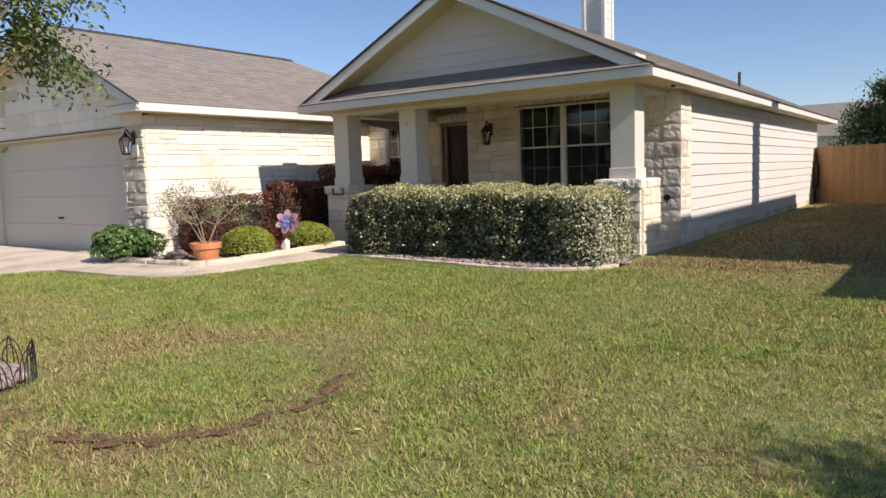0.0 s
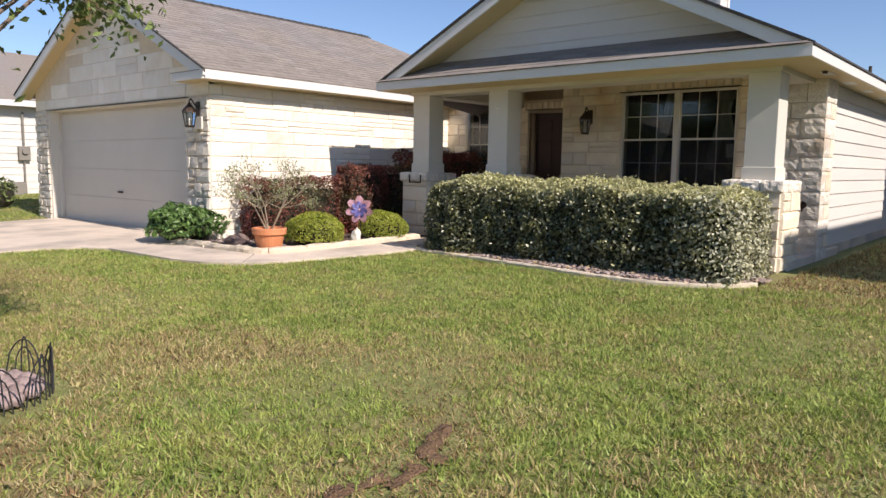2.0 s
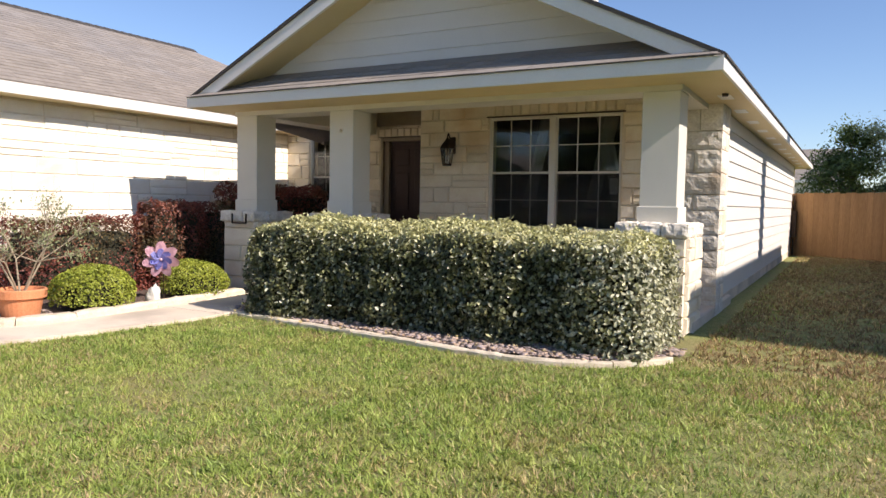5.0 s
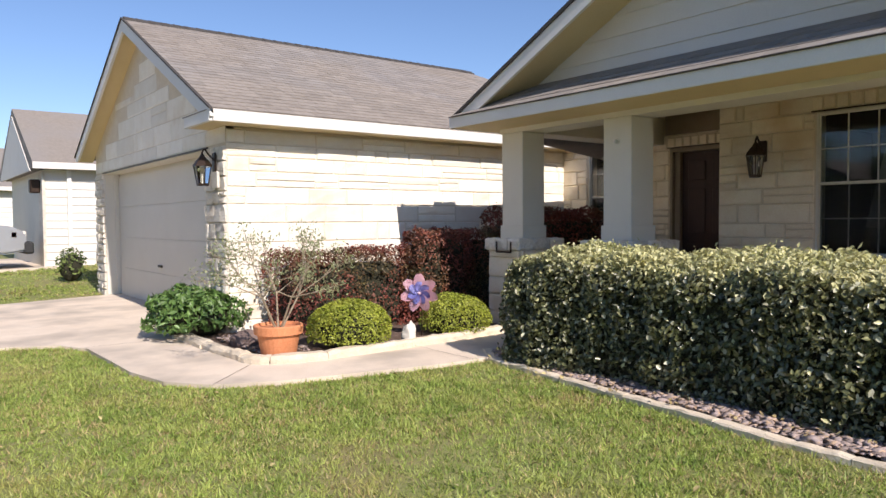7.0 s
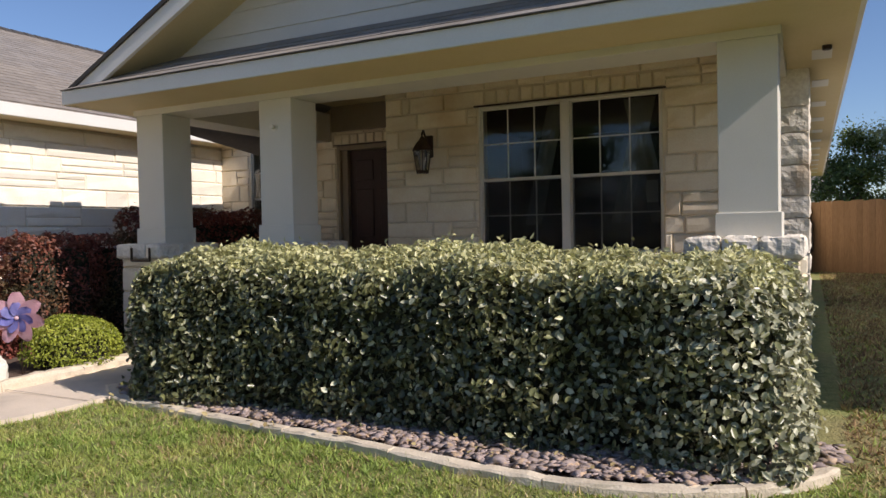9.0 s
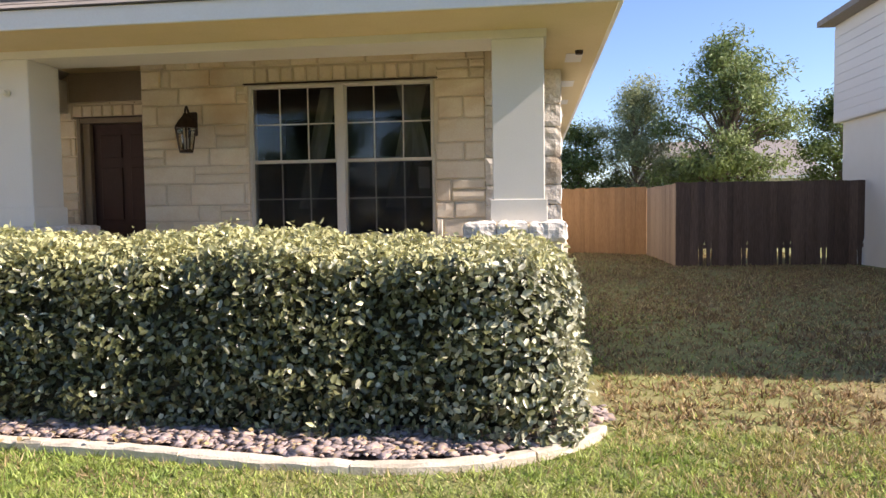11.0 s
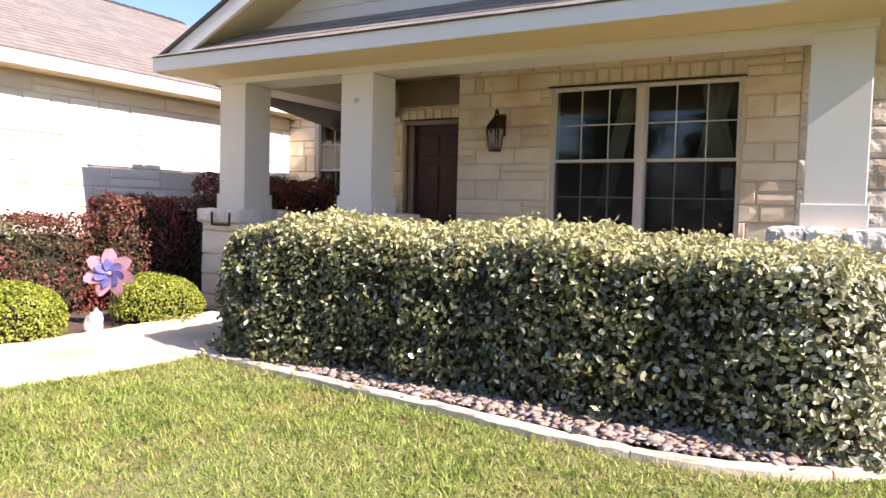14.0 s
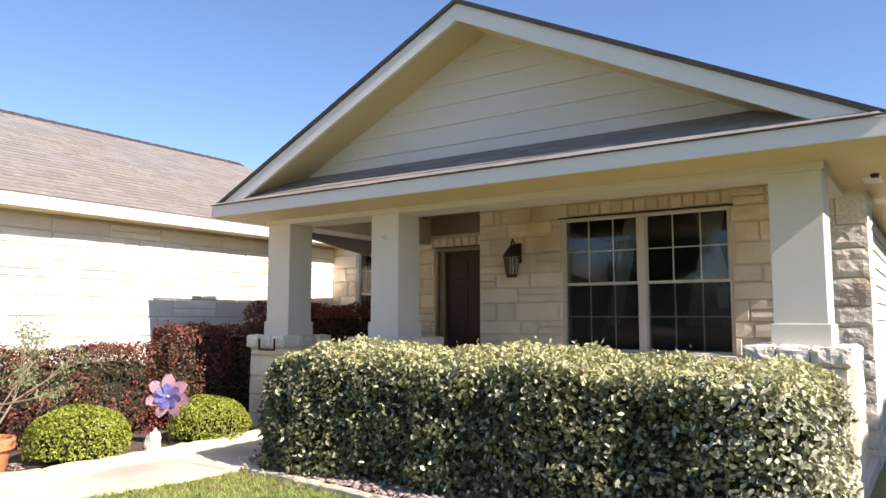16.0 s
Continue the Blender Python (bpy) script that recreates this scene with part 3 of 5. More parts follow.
def framed_window(name, x0, x1, z0, z1, y, units, label):
    """A sash window in the plane y, looking towards -y: units side by side, each two sashes of three by two panes."""
    w = part(name, bm_new(), VINYL, house, label)
    fr = 0.02
    bm = bm_new()
    box(bm, x0, x0 + fr, y - 0.03, y + 0.07, z0, z1, 0.006)
    box(bm, x1 - fr, x1, y - 0.03, y + 0.07, z0, z1, 0.006)
    box(bm, x0 + fr, x1 - fr, y - 0.03, y + 0.07, z1 - fr, z1, 0.006)
    box(bm, x0 + fr, x1 - fr, y - 0.03, y + 0.07, z0, z0 + fr, 0.006)
    width = (x1 - x0) / units
    for k in range(1, units):
        c = x0 + width * k
        box(bm, c - 0.045, c + 0.045, y - 0.035, y + 0.07, z0 + fr, z1 - fr, 0.006)
    part("window_frame", bm, VINYL, w)
    zm = (z0 + z1) / 2
    for k in range(units):
        a = x0 + width * k + (fr if k == 0 else 0.045)
        b = x0 + width * (k + 1) - (fr if k == units - 1 else 0.045)
        for c, d, push in ((z0 + fr, zm, 0.03), (zm, z1 - fr, 0.0)):
            sash = bm_new()
            yy = y + push
            rail = 0.017
            box(sash, a, a + rail, yy, yy + 0.03, c, d)
            box(sash, b - rail, b, yy, yy + 0.03, c, d)
            box(sash, a + rail, b - rail, yy, yy + 0.03, c, c + rail)
            box(sash, a + rail, b - rail, yy - 0.004, yy + 0.03, d - rail, d)
            part("sash", sash, VINYL, w)
            mid = (c + d) / 2
            mun = bm_new()
            for i in (1, 2):
                xx = a + (b - a) * i / 3
                box(mun, xx - 0.006, xx + 0.006, yy + 0.008, yy + 0.022, c + rail, d - rail)
            box(mun, a + rail, b - rail, yy + 0.0085, yy + 0.0215, mid - 0.006, mid + 0.006)
            part("muntin", mun, VINYL, w)
            pane = part("pane", bx(a + rail, b - rail, yy + 0.0135, yy + 0.0165, c + rail, d - rail), GLASS, w)
            pane.visible_shadow = False
            if push:
                part("insect_screen", bx(a + 0.01, b - 0.01, yy - 0.012, yy - 0.011, c + 0.01, d - 0.012), SCREEN, w)
    part("window_sill", bx(x0 - 0.03, x1 + 0.03, y - 0.06, y + 0.02, z0 - 0.04, z0 - 0.002, 0.008), VINYL, w)
    return w


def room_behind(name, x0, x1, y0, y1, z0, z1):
    """A closed box behind a window, open towards it; its near-black colour stands in for an unlit room."""
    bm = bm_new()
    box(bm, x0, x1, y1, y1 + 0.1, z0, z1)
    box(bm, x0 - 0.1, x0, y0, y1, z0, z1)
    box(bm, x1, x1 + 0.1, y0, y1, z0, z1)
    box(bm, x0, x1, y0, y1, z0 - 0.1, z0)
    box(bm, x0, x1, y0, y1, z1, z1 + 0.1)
    return part(name, bm, ROOM_SHADE, house, "near-black box in place of the unlit room behind the glass")


# front wall of the living room, with the large double window
WX0, WX1, WZ0, WZ1 = -3.21, -1.35, 0.96, 2.48
FX0, FX1 = -4.34, -0.18
bm = bm_new()
for r in rect_minus((FX0, FX1, 0.0, 2.78), (WX0, WX1, WZ0, WZ1)):
    box(bm, r[0], r[1], WIN_Y, WIN_Y + 0.22, r[2], r[3])
box(bm, FX0, FX0 + 0.2, WIN_Y + 0.22, BACK_Y, 0.0, 2.95)
box(bm, FX0, -0.72, WIN_Y, WIN_Y + 0.2, 2.78, 2.95)
wall = wall_part("wall", bm, "cream limestone front wall under the porch")
stone_wall(wall, (FX0, WIN_Y, 0), 0, FX1 - FX0 - 0.67, 0.12, 2.95, [(WX0 - FX0 - 0.01, WX1 - FX0 + 0.01, WZ0 - 0.05, WZ1 + 0.17)], 11, 0.006, 0.02, course=0.21, split=0.35)
for k in range(15):
    w = (WX1 - WX0 + 0.1) / 15
    bm = stone_mesh(w - 0.01, 0.15, 0.022, 0.005, stones_rng)
    bm.transform(Matrix.Translation((WX0 - 0.05 + w * (k + 0.5), WIN_Y, WZ1 + 0.09)))
    part("stone", bm, STONE, wall)
framed_window("window", WX0, WX1, WZ0, WZ1, WIN_Y + 0.03, 2, "white vinyl double sash window with divided panes")
part("lintel", bx(WX0 - 0.04, WX1 + 0.04, WIN_Y - 0.036, WIN_Y - 0.001, WZ1 + 0.002, WZ1 + 0.014), DARKMETAL, house, "dark steel lintel over the window")
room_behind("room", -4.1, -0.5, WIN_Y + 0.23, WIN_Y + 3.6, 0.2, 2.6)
bm = bm_new()
for cx, lean in ((-2.72, 1), (-1.82, 1), (-1.55, -1)):
    pts = []
    for i in range(9):
        t = i / 8
        z = 2.45 - 1.2 * t
        pts.append((cx + lean * (0.20 - 0.26 * t) , z))
    for i in range(8):
        (xa, za), (xb, zb) = pts[i], pts[i + 1]
        for s in range(4):
            o = 0.045 * s
            yy = WIN_Y + 0.18 + 0.012 * (s % 2)
            bm.faces.new([bm.verts.new(v) for v in ((xa + o, yy, za), (xa + o + 0.045, yy + 0.012 * (1 - 2 * (s % 2)), za), (xb + o + 0.045, yy + 0.012 * (1 - 2 * (s % 2)), zb), (xb + o, yy, zb))])
part("curtain", bm, CURTAIN, house, "sheer curtains drawn aside behind the window")
# Thin pale panel set behind the lower right pane.
tagged(part("pale_panel", bx(-1.53, -1.42, WIN_Y + 0.14, WIN_Y + 0.146, 1.44, 1.65), TRIM), "thin pale panel behind the lower window pane", "paper")

# the rough quoin at the corner, and the return along the side
wall = wall_part("wall", bx(-0.84, -0.16, WIN_Y - 0.008, 2.24, 0.0, 2.5), "rough rock-faced stone corner of the house")
qrng = random.Random(21)
z, k = -0.02, 0
while z < 2.5:
    h = min(qrng.uniform(0.17, 0.29), 2.55 - z)
    if 2.55 - (z + h) < 0.1:
        h = 2.55 - z
    cuts = [-0.86, qrng.uniform(-0.62, -0.50) if k % 2 else qrng.uniform(-0.47, -0.38), -0.14]
    side = [WIN_Y - 0.03, qrng.uniform(1.92, 2.06), 2.25] if k % 2 else [WIN_Y - 0.03, 2.25]
    for a, b in zip(cuts, cuts[1:]):
        last = b == cuts[-1]
        part("corner_stone", rock_block(a + 0.002, b - (0 if last else 0.002), side[0] - qrng.uniform(0, 0.008), (side[1] if last else WIN_Y + 0.1) - 0.005, z + 0.002, z + h - 0.002, qrng, 0.013), STONE_ROUGH, wall)
    if len(side) == 3:
        part("corner_stone", rock_block(-0.33, -0.14, side[1] + 0.005, side[2], z + 0.004, z + h - 0.004, qrng, 0.008), STONE, wall)
    z += h
    k += 1

# recessed entry wall, door and side window
DX0, DX1, DZ1 = -5.96, -4.86, 2.40
SX0, SX1, SZ0, SZ1 = -7.54, -6.66, 0.95, 2.50
bm = bm_new()
cells = rect_minus((-8.1, FX0, 0.0, 2.95), (DX0, DX1, 0.1, DZ1))
cells = [q for r in cells for q in rect_minus(r, (SX0, SX1, SZ0, SZ1))]
for r in cells:
    box(bm, r[0], r[1], BACK_Y, BACK_Y + 0.2, r[2], r[3])
wall = wall_part("wall", bm, "recessed limestone entry wall")
stone_wall(wall, (-8.1, BACK_Y, 0), 0, 8.1 + FX0, 0.1, 2.595, [(DX0 + 8.1 - 0.01, DX1 + 8.1 + 0.01, 0, DZ1 + 0.16), (SX0 + 8.1 - 0.02, SX1 + 8.1 + 0.02, SZ0 - 0.05, SZ1 + 0.02)], 31, 0.006, 0.02, split=0.35)
for k in range(9):
    w = (DX1 - DX0 + 0.1) / 9
    bm = stone_mesh(w - 0.01, 0.14, 0.022, 0.005, stones_rng)
    bm.transform(Matrix.Translation((DX0 - 0.05 + w * (k + 0.5), BACK_Y, DZ1 + 0.085)))
    part("stone", bm, STONE, wall)
framed_window("window", SX0, SX1, SZ0, SZ1, BACK_Y + 0.03, 1, "white vinyl sash window beside the entry")
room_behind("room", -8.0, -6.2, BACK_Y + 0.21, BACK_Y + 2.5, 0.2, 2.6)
bm = bm_new()
box(bm, DX0, DX0 + 0.045, BACK_Y - 0.02, BACK_Y + 0.2, 0.12, DZ1, 0.006)
box(bm, DX0 + 0.045, DX0 + 0.135, BACK_Y + 0.035, BACK_Y + 0.2, 0.12, DZ1 - 0.06, 0.006)
box(bm, DX1 - 0.06, DX1, BACK_Y - 0.021, BACK_Y + 0.16, 0.12, DZ1, 0.006)
box(bm, DX0 + 0.045, DX1 - 0.06, BACK_Y - 0.019, BACK_Y + 0.16, DZ1 - 0.06, DZ1, 0.006)
part("door_frame", bm, TAUPE_SHADE, house, "taupe door frame")
part("lintel", bx(DX0 - 0.04, DX1 + 0.04, BACK_Y - 0.034, BACK_Y - 0.001, DZ1 + 0.002, DZ1 + 0.014), DARKMETAL, house)
# Upper entry wall lies in deep shade; the panel's dark brown carries it.
part("entry_header", bx(-6.04, FX0 - 0.002, BACK_Y - 0.03, BACK_Y - 0.001, 2.60, 2.948, 0.004), TAUPE_SHADE, house, "panel over the front door, deep shade put into its brown")
door = part("door", bx(DX0 + 0.14, DX1 - 0.065, BACK_Y + 0.1, BACK_Y + 0.145, 0.12, DZ1 - 0.065), DOORWOOD, house, "dark mahogany-red panelled front door, closed")
for px0, px1 in ((0.1, 0.38), (0.49, 0.77)):
    for pz0, pz1 in ((0.3, 1.0), (1.15, 1.80), (1.92, 2.2)):
        part("door_panel", bx(DX0 + 0.14 + px0, DX0 + 0.14 + px1, BACK_Y + 0.085, BACK_Y + 0.099, pz0, pz1, 0.007), DOORWOOD, door)
bm = cyl(bm_new(), (DX1 - 0.14, BACK_Y + 0.1, 1.05), (DX1 - 0.14, BACK_Y + 0.04, 1.05), 0.012)
cyl(bm, (DX1 - 0.14, BACK_Y + 0.045, 1.05), (DX1 - 0.14, BACK_Y + 0.01, 1.05), 0.03, 0.026, 14)
part("door_handle", bm, DARKMETAL, door)

# side wall of lapped boards
part("wall", bx(-0.42, -0.24, 2.25, 15.6, 0.0, 2.62), SIDING, house, "side wall sheathing")
side = part("siding", bx(-0.242, -0.238, 2.25, 15.6, 0.02, 2.6), SIDING, house, "cream-painted lapped siding along the side wall")
part("footing", bx(-0.42, -0.205, 2.25, 15.62, -0.1, 0.14), CONCRETE, house, "bare concrete foundation edge")
bm0 = bm_new()
prof = [(0.0, 0.0), (0.022, 0.0), (0.022, 0.012), (0.004, 0.21), (0.0, 0.21)]
prism([(p[0], p[1]) for p in prof], "y", 2.25, 15.55, bm0)
me_board = bpy.data.meshes.new("board")
bm0.to_mesh(me_board)
bm0.free()
me_board.materials.append(SIDING)
for k in range(12):
    b = new("board", me_board)
    b.parent = side
    b.location = (-0.237, 0, 0.12 + 0.2 * k)
part("corner_board", bx(-0.25, -0.202, 15.5, 15.62, 0.05, 2.6, 0.004), TRIM, house)
bm = bx(-0.215, -0.08, 15.0, 15.25, 0.5, 1.25, 0.01)
cyl(bm, (-0.15, 15.12, 0.02), (-0.15, 15.12, 0.5), 0.025)
cyl(bm, (-0.15, 15.12, 1.25), (-0.15, 15.12, 1.7), 0.025)
tagged(part("utility_box", bm, DARKMETAL), "grey metal utility box on the side wall by the fence", "utility box")
part("back_wall", bx(GLX, -0.23, 15.6, 15.8, 0.0, 2.62), SIDING, house)

# porch: slab, piers, columns, beam, ceiling
part("porch_slab", bx(-5.95, -0.15, 0.3, BACK_Y - 0.002, -0.1, 0.11, 0.015), CONCRETE, house, "concrete porch floor")


def pier(x0, x1, y0, y1, z1, seed):
    p = part("pier", bx(x0, x1, y0, y1, -0.1, z1 - 0.13), MORTAR, house, "cream limestone porch pier with a rough cap")
    w, d = x1 - x0, y1 - y0
    for origin, turn, width in (((x0, y0, 0), 0, w), ((x1, y0, 0), 90, d), ((x0, y1, 0), -90, d)):
        stone_wall(p, origin, turn, width, 0.0, z1 - 0.135, (), seed + turn, 0.008, 0.03, STONE, 0.2, (0.3, 0.75), 0.1)
    rng = random.Random(seed)
    part("cap", bx(x0 + 0.02, x1 - 0.02, y0 + 0.02, y1 - 0.02, z1 - 0.13, z1 - 0.004), STONE, p)
    cut = [x0 - 0.05, x0 + w * rng.uniform(0.24, 0.36), x0 + w * rng.uniform(0.6, 0.72), x1 + 0.025]
    for a, b in zip(cut, cut[1:]):
        part("cap_stone", rock_block(a + 0.004, b - 0.004, y0 - 0.055, y0 + 0.2, z1 - 0.138, z1 + 0.002, rng, 0.017, 0.028), STONE_ROUGH, p)
    for a, b in ((x0 - 0.05, x0 + 0.12), (x1 - 0.12, x1 + 0.025)):
        m = y0 + 0.2 + (d - 0.2) * rng.uniform(0.4, 0.6)
        for c, e in ((y0 + 0.208, m - 0.004), (m + 0.004, y1)):
            part("cap_stone", rock_block(a, b, c, e, z1 - 0.138, z1 + 0.002, rng, 0.016, 0.03), STONE_ROUGH, p)
    return p


pier(-0.86, -0.19, 0.0, 0.75, 1.12, 41)
pier(-4.92, -4.25, 0.0, 0.75, 1.12, 51)
pier(-6.55, -5.97, 0.0, 0.75, 1.12, 61)
for x0, x1 in ((-0.70, -0.32), (-4.76, -4.38), (-6.42, -6.04)):
    bm = bx(x0, x1, 0.10, 0.48, 1.12, 2.46, 0.006)
    col = part("column", bm, PAINT, house, "square cream-painted porch column")
    part("column_base", bx(x0 - 0.018, x1 + 0.018, 0.082, 0.498, 1.12, 1.29, 0.004), PAINT, col)
bm = bm_new()
box(bm, -6.45, -0.30, 0.09, 0.50, 2.46, 2.95, 0.004)
box(bm, -0.69, -0.31, 0.50, WIN_Y - 0.06, 2.46, 2.75)
box(bm, -6.43, -6.05, 0.50, BACK_Y - 0.04, 2.46, 2.85)
part("porch_beam", bm, PAINT, house, "boxed porch beam across the columns")
part("porch_ceiling", bx(-6.1, -0.62, 0.3, BACK_Y + 0.2, 2.95, 2.98), SOFFIT, house, "painted porch ceiling")
bm = bm_new()
box(bm, HX0 + 0.02, HX1 - 0.02, HY0 + 0.02, 0.095, 2.52, 2.545)
box(bm, -0.31, HX1 - 0.02, 0.095, HY1 - 0.02, 2.521, 2.546)
box(bm, HX0 + 0.02, -6.44, 0.095, 3.0, 2.521, 2.546)
part("soffit", bm, SOFFIT, house, "cream soffit under the eaves")
part("drip_edge", bx(HX1 + 0.003, HX1 + 0.02, HY0, HY1, EAVE_Z - 0.016, EAVE_Z + 0.008), DRIP, house)
# Thin strip added at the pent roof's lip to shade the front fascia.
part("drip_edge", bx(HX0 + 0.01, HX1 - 0.01, HY0 - 0.024, HY0 - 0.001, EAVE_Z - 0.0035, EAVE_Z + 0.004), DRIP, house)
for k in range(12):
    part("soffit_vent", bx(-0.12, 0.02, 1.0 + k * 1.3, 1.35 + k * 1.3, 2.5165, 2.5205), TRIM, house)
bm = cyl(bm_new(), (-0.02, 0.9, 2.521), (-0.02, 0.9, 2.49), 0.035, 0.03, 14)
tagged(part("eave_light", bm, DARKMETAL), "small dark security light under the eave", "light")

# roof of the main gable
T = 0.06


def roof_z(x):
    return EAVE_Z + SLOPE * (min(HX1 - x, x - HX0))


RY0 = -0.42
ROOF_END = HY1
bm = bm_new()
hipy = ROOF_END - (HX1 - RIDGE_X)
slab([(HX1, RY0, EAVE_Z), (HX1, ROOF_END, EAVE_Z), (RIDGE_X, hipy, RIDGE_Z), (RIDGE_X, RY0, RIDGE_Z)], T, bm)
slab([(-7.3, 3.2, roof_z(-7.3)), (RIDGE_X, RY0, RIDGE_Z), (RIDGE_X, hipy, RIDGE_Z), (-7.3, ROOF_END, roof_z(-7.3))], T, bm)
slab([(HX0, RY0, EAVE_Z), (RIDGE_X, RY0, RIDGE_Z), (-7.3, 3.2, roof_z(-7.3)), (HX0, 3.2, EAVE_Z)], T, bm)
slab([(HX1, ROOF_END, EAVE_Z), (-7.3, ROOF_END, EAVE_Z), (RIDGE_X, hipy, RIDGE_Z)], T, bm)
roof = part("roof", bm, SHINGLE, house, "brown-grey asphalt shingle roof")


def shingle_rows(parent, eave0, eave1, up, length, rng, left=None, right=None, row=0.145, tab=0.30):
    """Tabs in overlapping rows up a slope. eave0 to eave1 is the lower edge; up: unit vector up the slope; left and right trim each row as functions of the distance up."""
    e0, e1, up = Vector(eave0), Vector(eave1), Vector(up)
    along = (e1 - e0).normalized()
    nrm = along.cross(up).normalized()
    if nrm.z < 0:
        nrm = -nrm
    total = (e1 - e0).length
    vs, fs = [], []
    for r in range(int(length / row)):
        s = r * row
        a0 = left(s) if left else 0.0
        a1 = total - (right(s) if right else 0.0)
        a = a0 + (-rng.uniform(0, tab))
        while a < a1:
            w = tab * rng.uniform(0.6, 1.3)
            p, q = max(a, a0), min(a + w, a1)
            a += w
            if q - p < 0.04:
                continue
            lift, drop = 0.008 + rng.uniform(0, 0.004), rng.uniform(0, 0.004)
            b = len(vs)
            for k, (uu, ss, ll) in enumerate(((p, s - drop, 0.001), (q - 0.004, s - drop, 0.001), (q - 0.004, s - drop, lift), (p, s - drop, lift), (q - 0.004, s + row * 1.02, 0.003), (p, s + row * 1.02, 0.003))):
                vs.append(tuple(e0 + along * uu + up * ss + nrm * ll))
            fs += [(b, b + 1, b + 2, b + 3), (b + 3, b + 2, b + 4, b + 5)]
    me = bpy.data.meshes.new("shingles")
    me.from_pydata(vs, [], fs)
    me.materials.append(SHINGLE)
    ob = new("shingles", me)
    ob.parent = parent
    ob["kind"] = "stuff"
    return ob


srng = random.Random(8)
ln = math.hypot(1, SLOPE)
upE = Vector((-1, 0, SLOPE)) / ln
shingle_rows(roof, (HX1, RY0 - 0.01, EAVE_Z), (HX1, ROOF_END, EAVE_Z), upE, (HX1 - RIDGE_X) * ln, srng, right=lambda s: s / ln)
upW = Vector((1, 0, SLOPE)) / ln
shingle_rows(roof, (HX0, RY0 - 0.01, EAVE_Z), (HX0, 3.2, EAVE_Z), upW, (HX1 - RIDGE_X) * ln, srng)

# gable front: rake boards, siding, pent roof
gable_y = 0.12
zb = 2.98


def gable_half(z, drop=0.0):
    """Half width of the gable at height z, below the roof by drop."""
    return max(0.0, (RIDGE_Z - drop - z) / SLOPE)


gable = part("gable_wall", prism([(RIDGE_X - gable_half(2.7, T), 2.7), (RIDGE_X + gable_half(2.7, T), 2.7), (RIDGE_X, RIDGE_Z - T)], "y", gable_y, gable_y + 0.1), SIDING, house, "grey-cream painted board gable over the porch")
z = zb - 0.08
while z < RIDGE_Z - 0.12:
    h = 0.225
    lo, hi = gable_half(z, T + 0.02), gable_half(z + h, T + 0.02)
    bm = bm_new()
    v = [(-lo, -0.02, z), (lo, -0.02, z), (hi, -0.004, z + h), (-hi, -0.004, z + h), (-lo, 0.0, z), (lo, 0.0, z)]
    q = [bm.verts.new((RIDGE_X + a, gable_y + b, c)) for a, b, c in v]
    if hi > 0.01:
        bm.faces.new((q[0], q[1], q[2], q[3]))
    else:
        bm.faces.new((q[0], q[1], q[2]))
    bm.faces.new((q[0], q[4], q[5], q[1]))
    part("board", bm, SIDING, gable)
    z += 0.215
for sgn in (-1, 1):
    bm = bm_new()
    xe = RIDGE_X + sgn * (HX1 - RIDGE_X) * 0.985
    ze = EAVE_Z + SLOPE * 0.015 * 3.45
    d = 0.165
    pts = [(RIDGE_X, RIDGE_Z - 0.012), (xe, ze - 0.012), (xe, ze - 0.09), (xe - sgn * 0.2, ze - d + 0.2 * SLOPE - 0.012), (RIDGE_X, RIDGE_Z - d - 0.012)]
    prism(pts, "y", RY0 - 0.02, RY0 + 0.02, bm)
    part("rake_board", bm, TRIM, house, "cream-painted rake board")
    bm = bm_new()
    prism([(RIDGE_X, RIDGE_Z - T - 0.05), (xe, ze - T - 0.05), (xe, ze - T - 0.07), (RIDGE_X, RIDGE_Z - T - 0.07)], "y", RY0 + 0.02, gable_y, bm)
    part("rake_soffit", bm, SOFFIT, house)
    bm = bm_new()
    prism([(RIDGE_X, RIDGE_Z + 0.032), (xe + sgn * 0.05, ze + 0.030 - 0.05 * SLOPE), (xe + sgn * 0.05, ze - 0.012 - 0.05 * SLOPE), (RIDGE_X, RIDGE_Z - 0.012)], "y", RY0 - 0.045, RY0 + 0.0, bm)
    part("drip_edge", bm, DRIP, house)
pent = part("pent_roof", slab([(HX0, HY0 + 0.008, EAVE_Z + 0.004), (HX1, HY0 + 0.008, EAVE_Z + 0.004), (HX1 - 0.78, gable_y, EAVE_Z + 0.34), (HX0 + 0.78, gable_y, EAVE_Z + 0.34)], 0.03), SHINGLE, house, "narrow shingled pent roof below the gable")
pl_ = math.hypot(0.64, 0.34)
shingle_rows(pent, (HX0, HY0 - 0.008, EAVE_Z), (HX1, HY0 - 0.008, EAVE_Z), Vector((0, 0.64, 0.34)) / pl_, pl_, srng, left=lambda s: s * 1.0 + 0.06, right=lambda s: s * 1.0 + 0.06)
for q in ((HX0, HX1, HY0, HY0 + 0.03, 2.52, EAVE_Z - 0.004), (HX1 - 0.03, HX1 + 0.002, HY0 + 0.03, HY1, 2.515, EAVE_Z - 0.008), (HX0 - 0.002, HX0 + 0.03, HY0 + 0.03, 3.0, 2.515, EAVE_Z - 0.008)):
    part("fascia", bx(*q, 0.004), TRIM, house, "cream fascia board along the eaves")

